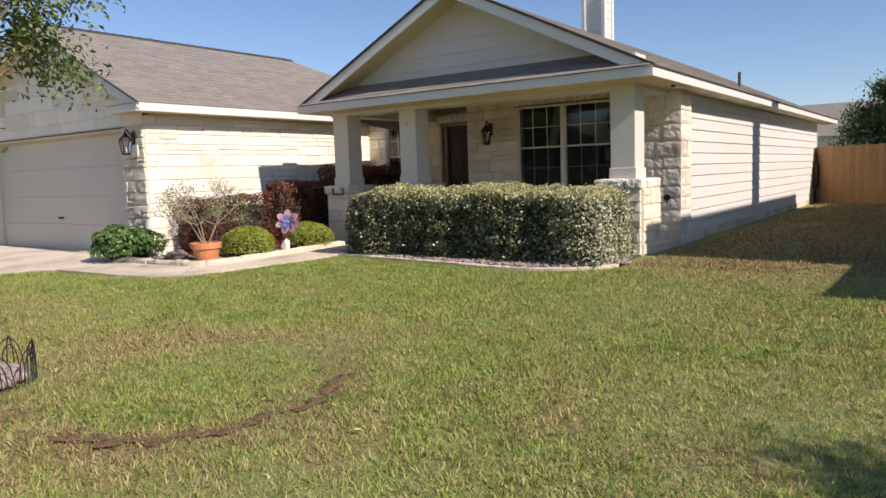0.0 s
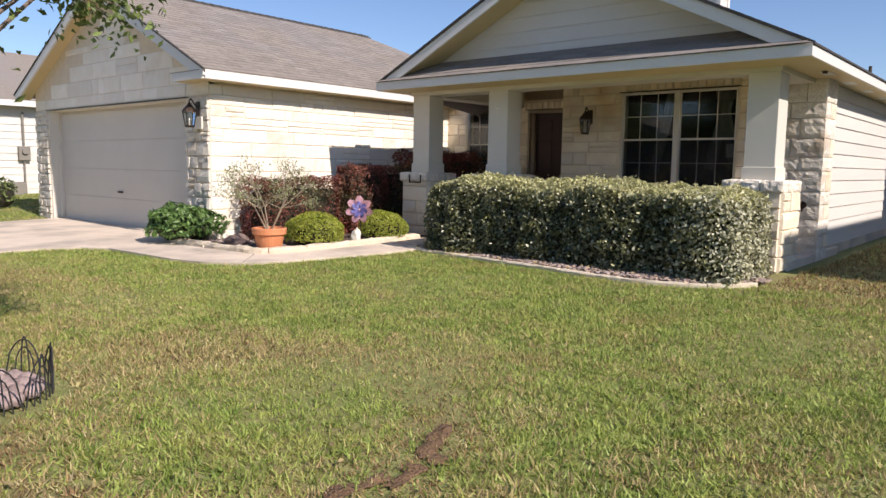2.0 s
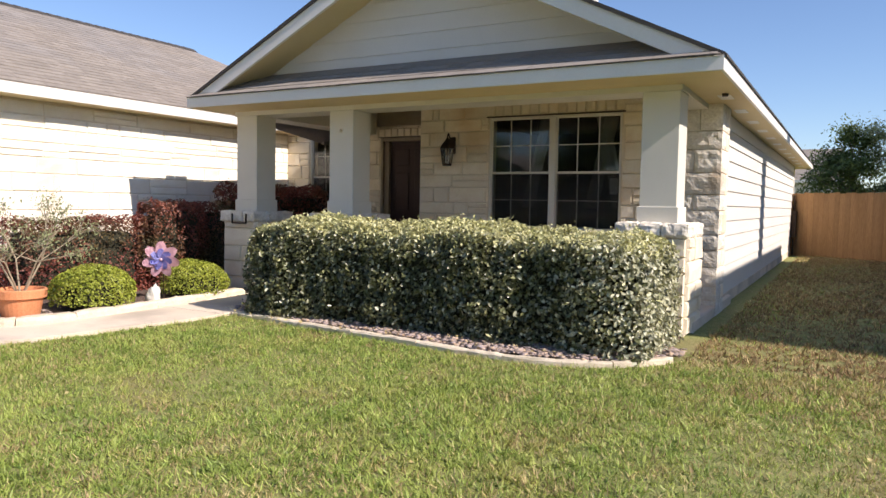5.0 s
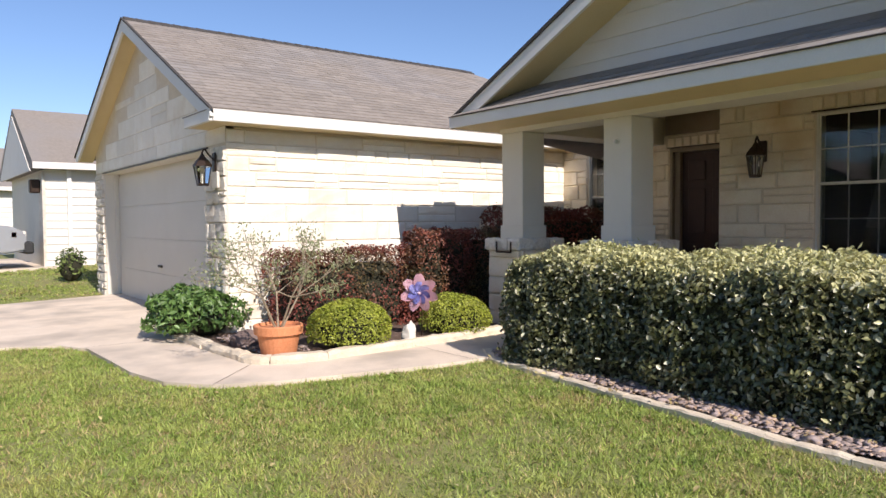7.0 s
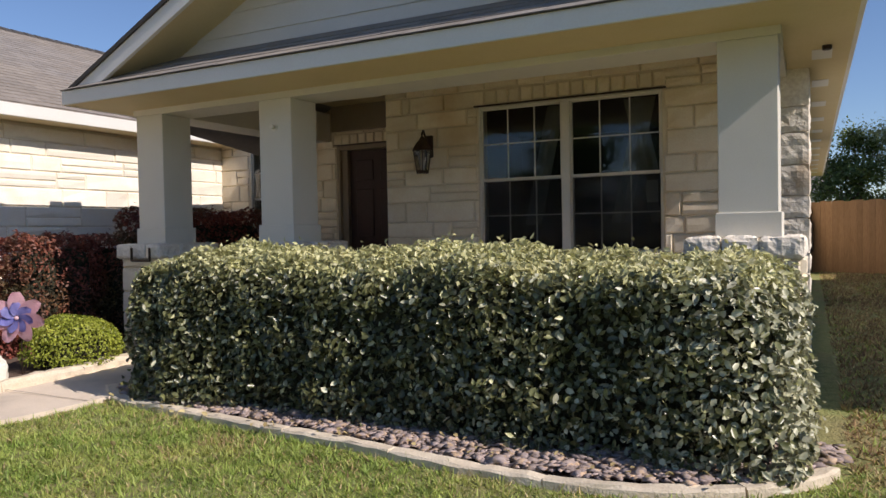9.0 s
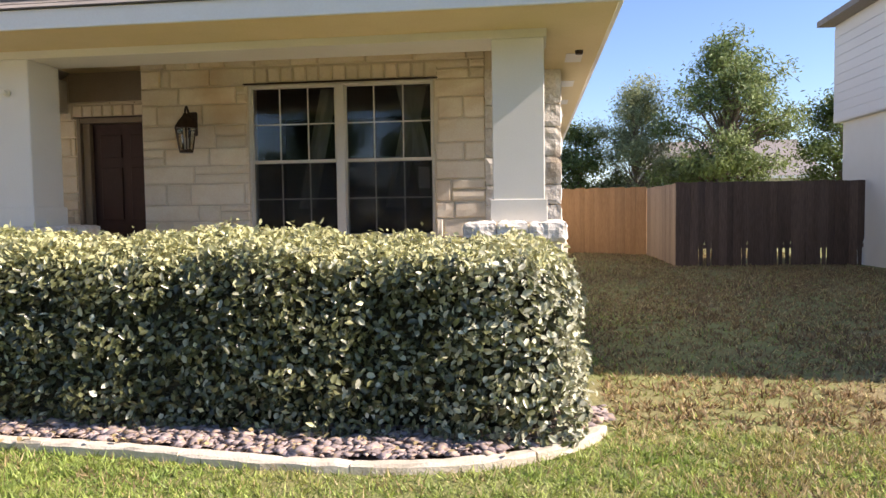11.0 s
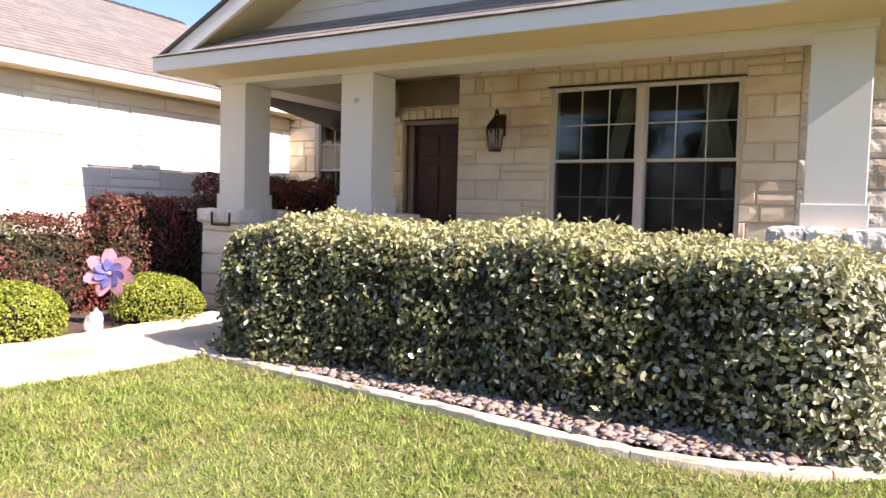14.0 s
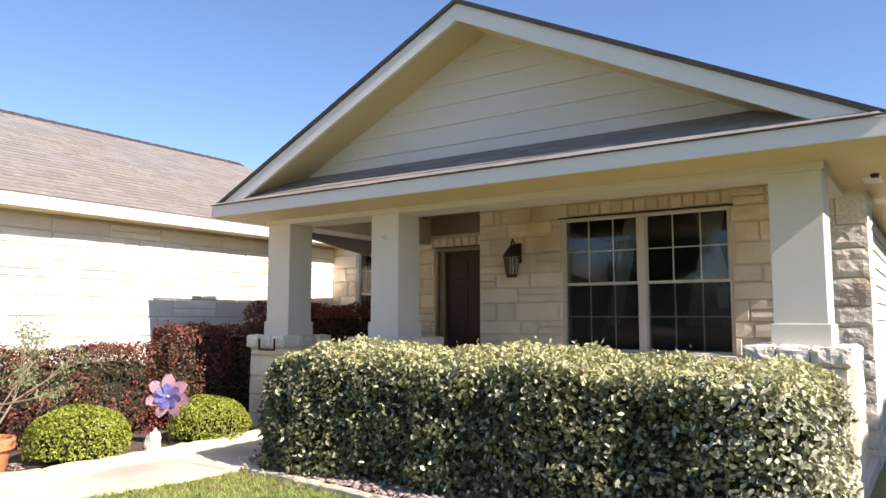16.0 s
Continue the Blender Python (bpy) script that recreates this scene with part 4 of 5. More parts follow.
# chimney and roof vent
ch = part("chimney", bx(-3.80, -3.30, 6.0, 6.45, 3.6, 5.36), SIDING, house, "boxed siding chimney with a black cap")
for k in range(8):
    z = 3.9 + 0.18 * k
    part("board", bx(-3.812, -3.288, 5.988, 6.462, z, z + 0.168, 0.006), SIDING, ch)
for cx, cy in ((-3.80, 6.0), (-3.30, 6.0), (-3.30, 6.45), (-3.80, 6.45)):
    part("corner_board", bx(cx - 0.045, cx + 0.045, cy - 0.045, cy + 0.045, 3.8, 5.40, 0.004), TRIM, ch)
bm = lathe([(0.12, 0), (0.12, 0.14), (0.17, 0.15), (0.17, 0.25), (0.15, 0.28), (0.05, 0.30)], 16, (-3.55, 6.22, 5.36))
part("chimney_cap", bm, BLACK, ch, "black metal flue cap")
part("vent_pipe", cyl(bm_new(), (-1.0, 9.0, 3.1), (-1.0, 9.0, 3.58), 0.035, None, 12), DRIP, house)

# ---- garage wing ----
bm = bm_new()
box(bm, GWX - 0.2, GWX, GWY, BACK_Y + 0.2, 0.0, 2.55)
box(bm, GLX, GLX + 0.2, GWY + 0.2, 15.6, 0.0, 2.55)
wall = wall_part("wall", bm, "sunlit cream limestone garage side wall")
stone_wall(wall, (GWX, GWY, 0), 90, BACK_Y - GWY, -0.05, 2.5, (), 71, 0.006, 0.014, STONE_PALE, 0.2, (0.3, 1.0), 0.25)
GDX0, GDX1, GDZ = -14.45, -8.80, 2.29
bm = bm_new()
box(bm, GDX1, GWX - 0.2, GWY, GWY + 0.2, -0.1, 2.55)
box(bm, GLX, GDX0, GWY, GWY + 0.2, -0.1, 2.55)
wall = wall_part("wall", bm, "rough limestone jambs beside the garage door")
stone_wall(wall, (GDX1 + 0.01, GWY, 0), 0, GWX - GDX1 - 0.01, -0.08, 2.3, (), 81, 0.014, 0.035, STONE_ROUGH, 0.19, (0.15, 0.34), 0.2)
stone_wall(wall, (GLX, GWY, 0), 0, GDX0 - GLX - 0.01, -0.08, 2.3, (), 82, 0.014, 0.035, STONE_ROUGH, 0.19, (0.15, 0.34), 0.2)
gable = part("garage_gable", prism([(GX0 + 0.3, 2.32), (GX1 - 0.36, 2.32), (GX1 - 0.36, 2.72), (GRX, GRZ - T - 0.04), (GX0 + 0.3, 2.72)], "y", GWY - 0.006, GWY + 0.1), MORTAR, house, "limestone gable above the garage door")
stone_wall(gable, (GX0 + 0.3, GWY - 0.006, 0), 0, GX1 - GX0 - 0.66, 2.33, GRZ - T - 0.05, (), 91, 0.004, 0.008, STONE_PALE, 0.26, (0.5, 1.3), 0.1,
           fits=lambda u, z: z < min(2.66 + GSLOPE * min(u, GX1 - GX0 - 0.6 - u) + 0.06, GRZ - T - 0.05))
bm = bm_new()
box(bm, GDX0, GDX1, GWY + 0.01, GWY + 0.30, GDZ, 2.318, 0.004)
box(bm, GDX1 - 0.03, GDX1 - 0.002, GWY + 0.01, GWY + 0.25, -0.1, GDZ)
box(bm, GDX0 - 0.002, GDX0 + 0.03, GWY + 0.004, GWY + 0.25, -0.1, GDZ)
box(bm, GDX0 + 0.031, GDX0 + 0.08, GWY + 0.17, GWY + 0.25, -0.1, GDZ)
part("garage_door_frame", bm, PAINT, house, "cream-painted garage door jambs and header")
part("lintel", bx(GDX0 - 0.06, GDX1 + 0.08, GWY - 0.03, GWY + 0.008, 2.303, 2.319), DARKMETAL, house, "dark steel lintel over the garage door")
gd = part("garage_door", bx(GDX0, GDX1, GWY + 0.26, GWY + 0.30, -0.1, GDZ), GDOOR, house, "wide cream sectional garage door, closed")
for r in range(4):
    z0_ = -0.06 + r * 0.575
    part("section", bx(GDX0 + 0.1, GDX1, GWY + 0.235, GWY + 0.259, z0_, z0_ + 0.572, 0.003), GDOOR, gd)
part("door_handle", bx(-11.8, -11.6, GWY + 0.205, GWY + 0.226, 0.62, 0.66, 0.005), DARKMETAL, gd)

GEND = 3.7
bm = bm_new()
slab([(GX1, GY0, 2.68), (GX1, GEND + 3.4, 2.68), (GRX, GEND, GRZ), (GRX, GY0, GRZ)], T, bm)
slab([(GX1, 3.0, 2.68), (-7.2, 3.0, 2.37), (-7.2, 9.0, 2.37), (GX1, 9.0, 2.68)], T, bm)
slab([(GX0, GY0, 2.68), (GRX, GY0, GRZ), (GRX, GEND, GRZ), (GX0, GEND + 3.4, 2.68)], T, bm)
slab([(GX1, GEND + 3.4, 2.68), (GX0, GEND + 3.4, 2.68), (GRX, GEND, GRZ)], T, bm)
slab([(GX0, GEND + 3.0, 2.9), (-7.2, GEND + 3.0, 2.9), (-7.2, 17.0, 2.6), (GX0, 17.0, 2.6)], T, bm)
groof = part("roof", bm, SHINGLE, house, "brown-grey shingle roof of the garage wing")
gl = math.hypot(1, GSLOPE)
shingle_rows(groof, (GX1, GY0 - 0.01, 2.68), (GX1, GEND + 3.4, 2.68), Vector((-1, 0, GSLOPE)) / gl, (GX1 - GRX) * gl, srng, right=lambda s: s / gl)
bm = bm_new()
y = GY0
while y < GEND:
    slab([(GRX - 0.13, y, GRZ - 0.045), (GRX - 0.13, y + 0.3, GRZ - 0.055), (GRX, y + 0.3, GRZ + 0.02), (GRX, y, GRZ + 0.032)], 0.01, bm)
    slab([(GRX, y, GRZ + 0.032), (GRX, y + 0.3, GRZ + 0.02), (GRX + 0.13, y + 0.3, GRZ - 0.055), (GRX + 0.13, y, GRZ - 0.045)], 0.01, bm)
    y += 0.19 if y < -1.2 or y > 0 else 0.21
part("ridge_cap", bm, DRIP, groof)
for sgn, xe in ((1, GX1), (-1, GX0)):
    bm = prism([(GRX, GRZ - 0.012), (xe, 2.68 - 0.012), (xe, 2.58), (xe - sgn * 0.2, 2.49 + 0.2 * GSLOPE), (GRX, GRZ - 0.2)], "y", GY0 - 0.02, GY0 + 0.02)
    part("rake_board", bm, TRIM, house)
    bm = prism([(GRX, GRZ - T - 0.02), (xe, 2.68 - T - 0.02), (xe, 2.68 - T - 0.04), (GRX, GRZ - T - 0.04)], "y", GY0 + 0.02, GWY)
    part("rake_soffit", bm, SOFFIT, house)
    bm = prism([(GRX, GRZ + 0.012), (xe + sgn * 0.03, 2.68 + 0.0), (xe + sgn * 0.03, 2.66), (GRX, GRZ - 0.012)], "y", GY0 - 0.04, GY0)
    part("drip_edge", bm, DRIP, house)
bm = bm_new()
box(bm, GX1 - 0.03, GX1 + 0.002, GY0 + 0.02, BACK_Y - 0.03, 2.53, 2.67, 0.004)
box(bm, GX1 - 0.92, GX1 - 0.03, GY0 - 0.021, GY0 + 0.03, 2.53, 2.66, 0.004)
part("fascia", bm, TRIM, house)
bm = bm_new()
box(bm, GWX + 0.001, GX1 - 0.03, GY0 + 0.03, BACK_Y - 0.03, 2.53, 2.55)
box(bm, GX1 - 0.92, GX1 - 0.03, GY0 + 0.03, GWY, 2.531, 2.551)
part("soffit", bm, SOFFIT, house)
part("eave_return", bx(GX1 - 0.92, GX1 - 0.032, GY0 + 0.031, GWY - 0.02, 2.556, 2.66, 0.004), TRIM, house, "boxed eave return at the garage corner")
part("return_flashing", slab([(GX1 - 0.95, GY0 - 0.03, 2.668), (GX1 - 0.1, GY0 - 0.03, 2.668), (GX1 - 0.1, GWY - 0.015, 2.73), (GX1 - 0.95, GWY - 0.015, 2.73)], 0.012), SHINGLE, house)


# ---- planting beds ----
# kerb round the hedge bed
KERB_LINE = [(-5.12, -1.30), (-4.72, -1.58), (-4.1, -1.66), (-3.3, -1.74), (-2.5, -1.80), (-1.8, -1.90), (-1.1, -1.94), (-0.65, -1.84), (-0.34, -1.67), (-0.12, -1.45), (-0.05, -1.28)]


def resample(line, step):
    pts, left = [Vector((*line[0], 0))], 0.0
    out = [pts[0]]
    for a, b in zip(line, line[1:]):
        a, b = Vector((*a, 0)), Vector((*b, 0))
        d = (b - a).length
        s = step - left
        while s <= d:
            out.append(a.lerp(b, s / d))
            s += step
        left = d - (s - step)
    end = Vector((*line[-1], 0))
    if (end - out[-1]).length > step * 0.3:
        out.append(end)
    return out


def edging(name, label, line, step, width, height, material, seed, rough, piece):
    """Edging laid along a curved line: pieces meet end to end at narrow joints."""
    rng = random.Random(seed)
    e = thing(name, label, "edging")
    fine = resample(line, 0.09)
    for _ in range(3):
        fine = [fine[0]] + [(a + b * 2 + c) / 4 for a, b, c in zip(fine, fine[1:], fine[2:])] + [fine[-1]]
    n = len(fine)
    nrm = []
    for k in range(n):
        d = (fine[min(k + 1, n - 1)] - fine[max(k - 1, 0)]).normalized()
        nrm.append(Vector((-d.y, d.x, 0)))
    per = max(2, round(step / 0.09))
    k = 0
    while k < n - 1:
        m = min(n - 1, k + max(2, per + rng.randint(-2, 2)))
        if n - 1 - m < 2:
            m = n - 1
        w, h = width / 2 * rng.uniform(0.92, 1.08), height * rng.uniform(0.88, 1.12)
        bm = bm_new()
        rows = []
        for q in range(k, m + 1):
            p = fine[q].copy()
            if q == k:
                p = p.lerp(fine[q + 1], 0.03)
            if q == m:
                p = p.lerp(fine[q - 1], 0.03)
            z = ground_z(p.x, p.y)
            end = 0.92 if q in (k, m) else 1.0
            rows.append([bm.verts.new((p.x + nrm[q].x * o * w + rng.uniform(-rough, rough), p.y + nrm[q].y * o * w + rng.uniform(-rough, rough), z + zz + (rng.uniform(-rough, rough) if zz > 0 else 0)))
                         for o, zz in ((-1, -0.06), (-1, h * 0.7), (-0.72, h * end), (0.72, h * end), (1, h * 0.7), (1, -0.06))])
        for a, b in zip(rows, rows[1:]):
            for c in range(5):
                bm.faces.new((a[c], a[c + 1], b[c + 1], b[c]))
        bm.faces.new(rows[0])
        bm.faces.new(rows[-1][::-1])
        bmesh.ops.recalc_face_normals(bm, faces=bm.faces[:])
        part(piece, bm, material, e)
        k = m
    return e


edging("bed_edging", "pale concrete edging curving before the clipped hedge", KERB_LINE, 0.9, 0.09, 0.04, KERB, 3, 0.005, "kerb_stone")
edging("stone_edging", "rough cream limestone blocks edging the flower bed", [(-8.35, -3.44), (-7.3, -3.43), (-6.16, -3.38), (-5.90, -2.95), (-5.84, -1.9), (-5.88, -0.35)], 0.5, 0.15, 0.105, KERB, 4, 0.009, "edging_stone")


def bed(name, label, pts, lift, material):
    bm = bm_new()
    f = bm.faces.new([bm.verts.new((x, y, ground_z(x, y) + lift)) for x, y in pts])
    bmesh.ops.triangulate(bm, faces=[f])
    return tagged(part(name, bm, material), label, "bed", kind="structure")


bed("hedge_bed", "dark soil under the hedge", KERB_LINE[:-1] + [(-0.1, -1.25), (-0.19, 0.0), (-5.1, 0.0)], 0.012, SOIL)
bed("flower_bed", "brown mulch in the flower bed by the garage", [(-8.4, -3.42), (-7.3, -3.42), (-6.25, -3.3), (-5.92, -2.85), (-5.88, 0.1), (-6.6, 3.0), (-8.1, 3.0), (-8.1, -2.9)], 0.04, SOIL)


def gravel(name, label, n, sampler, size, seed):
    """Loose stones as squashed octahedra of many sizes, in one mesh."""
    rng = np.random.RandomState(seed)
    c = np.array([sampler(rng) for _ in range(n)])
    base = np.array([[1, 0, 0], [-1, 0, 0], [0, 1, 0], [0, -1, 0], [0.1, 0.1, 0.75], [0, 0, -0.7], [0.6, 0.62, 0.42], [-0.62, 0.58, 0.4], [-0.6, -0.62, 0.38], [0.62, -0.6, 0.44]])
    tri = np.array([[4, 0, 6], [4, 6, 2], [4, 2, 7], [4, 7, 1], [4, 1, 8], [4, 8, 3], [4, 3, 9], [4, 9, 0], [6, 0, 5], [6, 5, 2], [7, 2, 5], [7, 5, 1], [8, 1, 5], [8, 5, 3], [9, 3, 5], [9, 5, 0]])
    s = size * (0.45 + 1.5 * rng.random((n, 1, 1)) ** 2.2) * rng.uniform(0.7, 1.3, (n, 1, 3)) * np.array([1, 1, 0.45])
    a = rng.uniform(0, 6.28, n)
    R = np.zeros((n, 3, 3))
    R[:, 0, 0], R[:, 0, 1], R[:, 1, 0], R[:, 1, 1], R[:, 2, 2] = np.cos(a), -np.sin(a), np.sin(a), np.cos(a), 1
    p = (base[None] * rng.uniform(0.85, 1.15, (n, 10, 1))) * s
    p = np.einsum("nij,nkj->nki", R, p)
    tx, ty = rng.normal(0, 0.16, (n, 1)), rng.normal(0, 0.16, (n, 1))
    p[:, :, 2] += tx * p[:, :, 0] + ty * p[:, :, 1]
    p = p + c[:, None, :]
    f = (tri[None] + (np.arange(n) * 10)[:, None, None]).reshape(-1, 3)
    ob = mesh_np(name, p.reshape(-1, 3), f, GRAVEL)
    ob.data.polygons.foreach_set("use_smooth", np.ones(len(f), dtype=bool))
    return tagged(ob, label, "gravel", kind="stuff")


KX, KY = np.array([p[0] for p in KERB_LINE]), np.array([p[1] for p in KERB_LINE])


def in_hedge_bed(rng):
    while True:
        x = rng.uniform(-5.0, 0.0)
        y0 = np.interp(x, KX, KY) + 0.07
        y = y0 + rng.uniform(0, 0.6)
        if y < -0.9:
            return (x, y, ground_z(x, y) + 0.025 + 0.02 * rng.random())


gravel("gravel", "purple-grey river gravel between edging and hedge", 5200, in_hedge_bed, 0.026, 2)
gravel("bed_gravel", "purple-grey river gravel round the terracotta pot", 700, lambda r: (r.uniform(-7.7, -6.35), r.uniform(-3.2, -2.7), 0.0 + 0.03 * r.random()), 0.028, 6)

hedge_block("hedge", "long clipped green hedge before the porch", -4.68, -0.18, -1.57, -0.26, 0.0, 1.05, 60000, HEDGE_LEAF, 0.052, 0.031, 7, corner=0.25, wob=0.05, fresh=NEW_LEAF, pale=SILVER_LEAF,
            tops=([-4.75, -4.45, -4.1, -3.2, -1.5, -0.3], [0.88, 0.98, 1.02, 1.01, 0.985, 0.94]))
hedge_block("red_hedge", "low burgundy-leaved hedge along the garage wall", -7.98, -7.2, -2.5, -0.72, 0.0, 0.98, 9000, RED_LEAF, 0.045, 0.026, 8, corner=0.15, group="burgundy hedges")
hedge_block("red_hedge", "taller burgundy-leaved hedge by the porch", -7.68, -7.05, -0.75, 0.25, 0.0, 1.25, 8000, RED_LEAF, 0.045, 0.026, 9, corner=0.14, group="burgundy hedges")
hedge_block("red_hedge", "burgundy-leaved hedge in the shade of the porch pier", -7.65, -6.74, 0.22, 0.55, 0.0, 1.24, 4500, RED_LEAF, 0.045, 0.026, 19, corner=0.12, wob=0.03, group="burgundy hedges")
hedge_block("red_hedge", "dark burgundy hedge in the shaded entry corner", -7.42, -6.62, 0.5, 2.5, 0.0, 1.5, 14000, RED_LEAF, 0.05, 0.03, 10, corner=0.16, group="burgundy hedges")
shrub_ball("boxwood", "round clipped yellow-green boxwood", (-6.28, -2.24, -0.05), 0.47, 0.32, 7000, BOX_LEAF, 0.032, 0.02, 12, group="boxwood balls")
shrub_ball("boxwood", "round clipped yellow-green boxwood", (-6.2, -0.86, -0.05), 0.43, 0.31, 6000, BOX_LEAF, 0.032, 0.02, 13, group="boxwood balls")
shrub_ball("leafy_bush", "loose bush with broad glossy green leaves by the garage", (-8.33, -3.25, -0.05), 0.6, 0.35, 2600, PEONY_LEAF, 0.11, 0.045, 14, depth=0.3, wob=0.12)

# terracotta pot with a thin, half-bare shrub
pot = thing("plant_pot", "terracotta pot on the gravel by the bed edging", "plant pot", at=(-6.32, -3.06, -0.055))
part("pot_body", lathe([(0.155, 0), (0.165, 0.01), (0.215, 0.27), (0.222, 0.28), (0.2, 0.28), (0.19, 0.26)], 28), TERRA, pot, smooth=False)
part("rim", lathe([(0.222, 0.275), (0.245, 0.28), (0.252, 0.36), (0.245, 0.37), (0.222, 0.37), (0.21, 0.34)], 28), TERRA, pot)
part("potting_soil", lathe([(0.205, 0.30), (0.2, 0.325), (0.05, 0.335)], 20), SOIL, pot)


def thin_shrub(at, seed):
    rng = np.random.RandomState(seed)
    s = thing("potted_shrub", "spindly half-bare shrub with pale leaves in the pot", "shrub", at=at)
    bm = bm_new()
    tips = []

    def grow(p, d, length, r, depth):
        q = p + d * length
        cyl(bm, p, q, r, r * 0.65, 6, False)
        if depth == 0:
            tips.append(q)
            return
        for _ in range(3 if depth > 1 else 2):
            nd = (d + Vector(rng.normal(size=3)) * 0.42)
            nd.z = max(nd.z, 0.12)
            grow(q, nd.normalized(), length * rng.uniform(0.6, 0.85), r * 0.62, depth - 1)
        if depth < 3:
            tips.append(q)
    for k in range(5):
        a = k * 1.26 + rng.uniform(-0.3, 0.3)
        grow(Vector((0.03 * math.cos(a), 0.03 * math.sin(a), 0)), Vector((0.55 * math.cos(a), 0.55 * math.sin(a), 1)).normalized(), 0.40, 0.012, 3)
    part("stem", bm, TWIG, s)
    e = np.array([tuple(t) for t in tips])
    n = 1700
    pts = e[rng.randint(0, len(e), n)] + rng.normal(size=(n, 3)) * 0.045
    leaf_mesh("leaves", pts, rng.normal(size=(n, 3)), 0.045, 0.018, rng, PALE_LEAF, s, spread=1.0)
    return s


thin_shrub((-6.32, -3.06, 0.255), 15)

# rocks in the bed
rr = random.Random(9)
ob = tagged(part("rock", rock(rr, 0.23, 0.16, 0.12, 3), BROWN_ROCK, smooth=True), "dark brown rock among the gravel", "rock")
ob.location = (-7.1, -3.08, 0.04)
ob = tagged(part("rock", rock(rr, 0.085, 0.07, 0.15, 3, 0.3), WHITE_ROCK, smooth=True), "upright white limestone rock by the edging", "rock")
ob.location = (-5.95, -1.70, 0.085)

# pinwheel flower on a stake
pw = thing("pinwheel", "pink and blue garden pinwheel on a thin stake", "garden ornament", at=(-6.28, -1.32, -0.08))
part("stake", cyl(bm_new(), (0, 0.03, 0), (0, 0.03, 0.62), 0.006, None, 8), DARKMETAL, pw)
face = pose(0, 0, 0.60, 0, 0, 40)
for k in range(7):
    for name, material, r0, r1, w, lift in (("petal", PINK, 0.03, 0.225, 0.066, 0.0), ("inner_petal", BLUE, 0.02, 0.135, 0.046, -0.012)):
        bm = bm_new()
        prof = []
        for i in range(9):
            t = i / 8
            ww = w * math.sin(math.pi * min(1, 0.12 + 0.8 * t)) ** 0.7
            prof.append((r0 + (r1 - r0) * t, ww, t))
        rows = [[bm.verts.new((s * ww, lift - 0.03 * s * s * 0 + 0.018 * s - 0.02 * t, r)) for s in (-1, 0, 1)] for r, ww, t in prof]
        for a, b in zip(rows, rows[1:]):
            for i in range(2):
                bm.faces.new((a[i], a[i + 1], b[i + 1], b[i]))
        bmesh.ops.solidify(bm, geom=bm.faces[:], thickness=0.003)
        bm.transform(face @ Matrix.Rotation(6.2832 * k / 7, 4, "Y"))
        part(name, bm, material, pw)
bm = bm_new()
bmesh.ops.create_icosphere(bm, subdivisions=2, radius=0.02)
bm.transform(face @ Matrix.Translation((0, -0.02, 0)))
part("hub", bm, PINK, pw)


# ---- wall lanterns ----
def lantern(x, y, z, label):
    """A coach lantern hung from an arm; the wall lies at +y."""
    L = thing("wall_lantern", label, "lantern", "wall lanterns", at=(x, y, z))
    bm = bx(-0.055, 0.055, -0.025, 0.0, -0.11, 0.13, 0.012)
    part("back_plate", bm, DARKMETAL, L)
    bm = bm_new()
    pts = [Vector((0, -0.02, 0.04)), Vector((0, -0.08, 0.1)), Vector((0, -0.13, 0.17)), Vector((0, -0.16, 0.13)), Vector((0, -0.16, 0.06))]
    for a, b in zip(pts, pts[1:]):
        cyl(bm, a, b, 0.011, None, 8)
    part("arm", bm, DARKMETAL, L)
    cx, cy = 0, -0.16
    bm = lathe([(0.02, 0.10), (0.035, 0.07), (0.08, 0.02), (0.115, -0.03), (0.12, -0.045)], 6, (cx, cy, 0))
    cyl(bm, (cx, cy, 0.1), (cx, cy, 0.15), 0.008, 0.004, 8)
    part("roof", bm, DARKMETAL, L)
    bm = bm_new()
    for k in range(6):
        a = math.pi / 3 * k
        cyl(bm, (cx + 0.105 * math.cos(a), cy + 0.105 * math.sin(a), -0.045), (cx + 0.07 * math.cos(a), cy + 0.07 * math.sin(a), -0.26), 0.007, None, 6)
    part("cage", bm, DARKMETAL, L)
    bm = lathe([(0.072, -0.285), (0.075, -0.26), (0.075, -0.255)], 6, (cx, cy, 0))
    part("base", bm, DARKMETAL, L)
    g = part("glass", lathe([(0.062, -0.255), (0.097, -0.05)], 6, (cx, cy, 0)), GLASS, L)
    g.visible_shadow = False
    part("candle", cyl(bm_new(), (cx, cy, -0.255), (cx, cy, -0.14), 0.012, None, 10), VINYL, L)
    return L


lantern(-3.78, WIN_Y - 0.035, 2.10, "dark bronze coach lantern on the stone wall by the door")
lantern(-8.34, GWY - 0.05, 2.09, "dark bronze coach lantern on the garage corner")
tagged(part("address_plaque", bx(-8.42, -8.22, GWY - 0.075, GWY - 0.04, 1.78, 1.98, 0.006), WHITE_ROCK), "pale square stone plaque in the garage corner", "plaque")
bm = bm_new()
for a, b in (((-6.32, -0.09, 1.09), (-6.32, -0.09, 0.96)), ((-6.32, -0.09, 0.96), (-6.06, -0.09, 0.96)), ((-6.06, -0.09, 0.96), (-6.06, -0.09, 1.09))):
    cyl(bm, a, b, 0.012, None, 8)
tagged(part("hose_bracket", bm, DARKMETAL), "dark metal bracket on the pier cap", "bracket")
bm = cyl(bm_new(), (-0.34, 1.69, 0.78), (-0.34, 1.57, 0.78), 0.016, 0.016, 10)
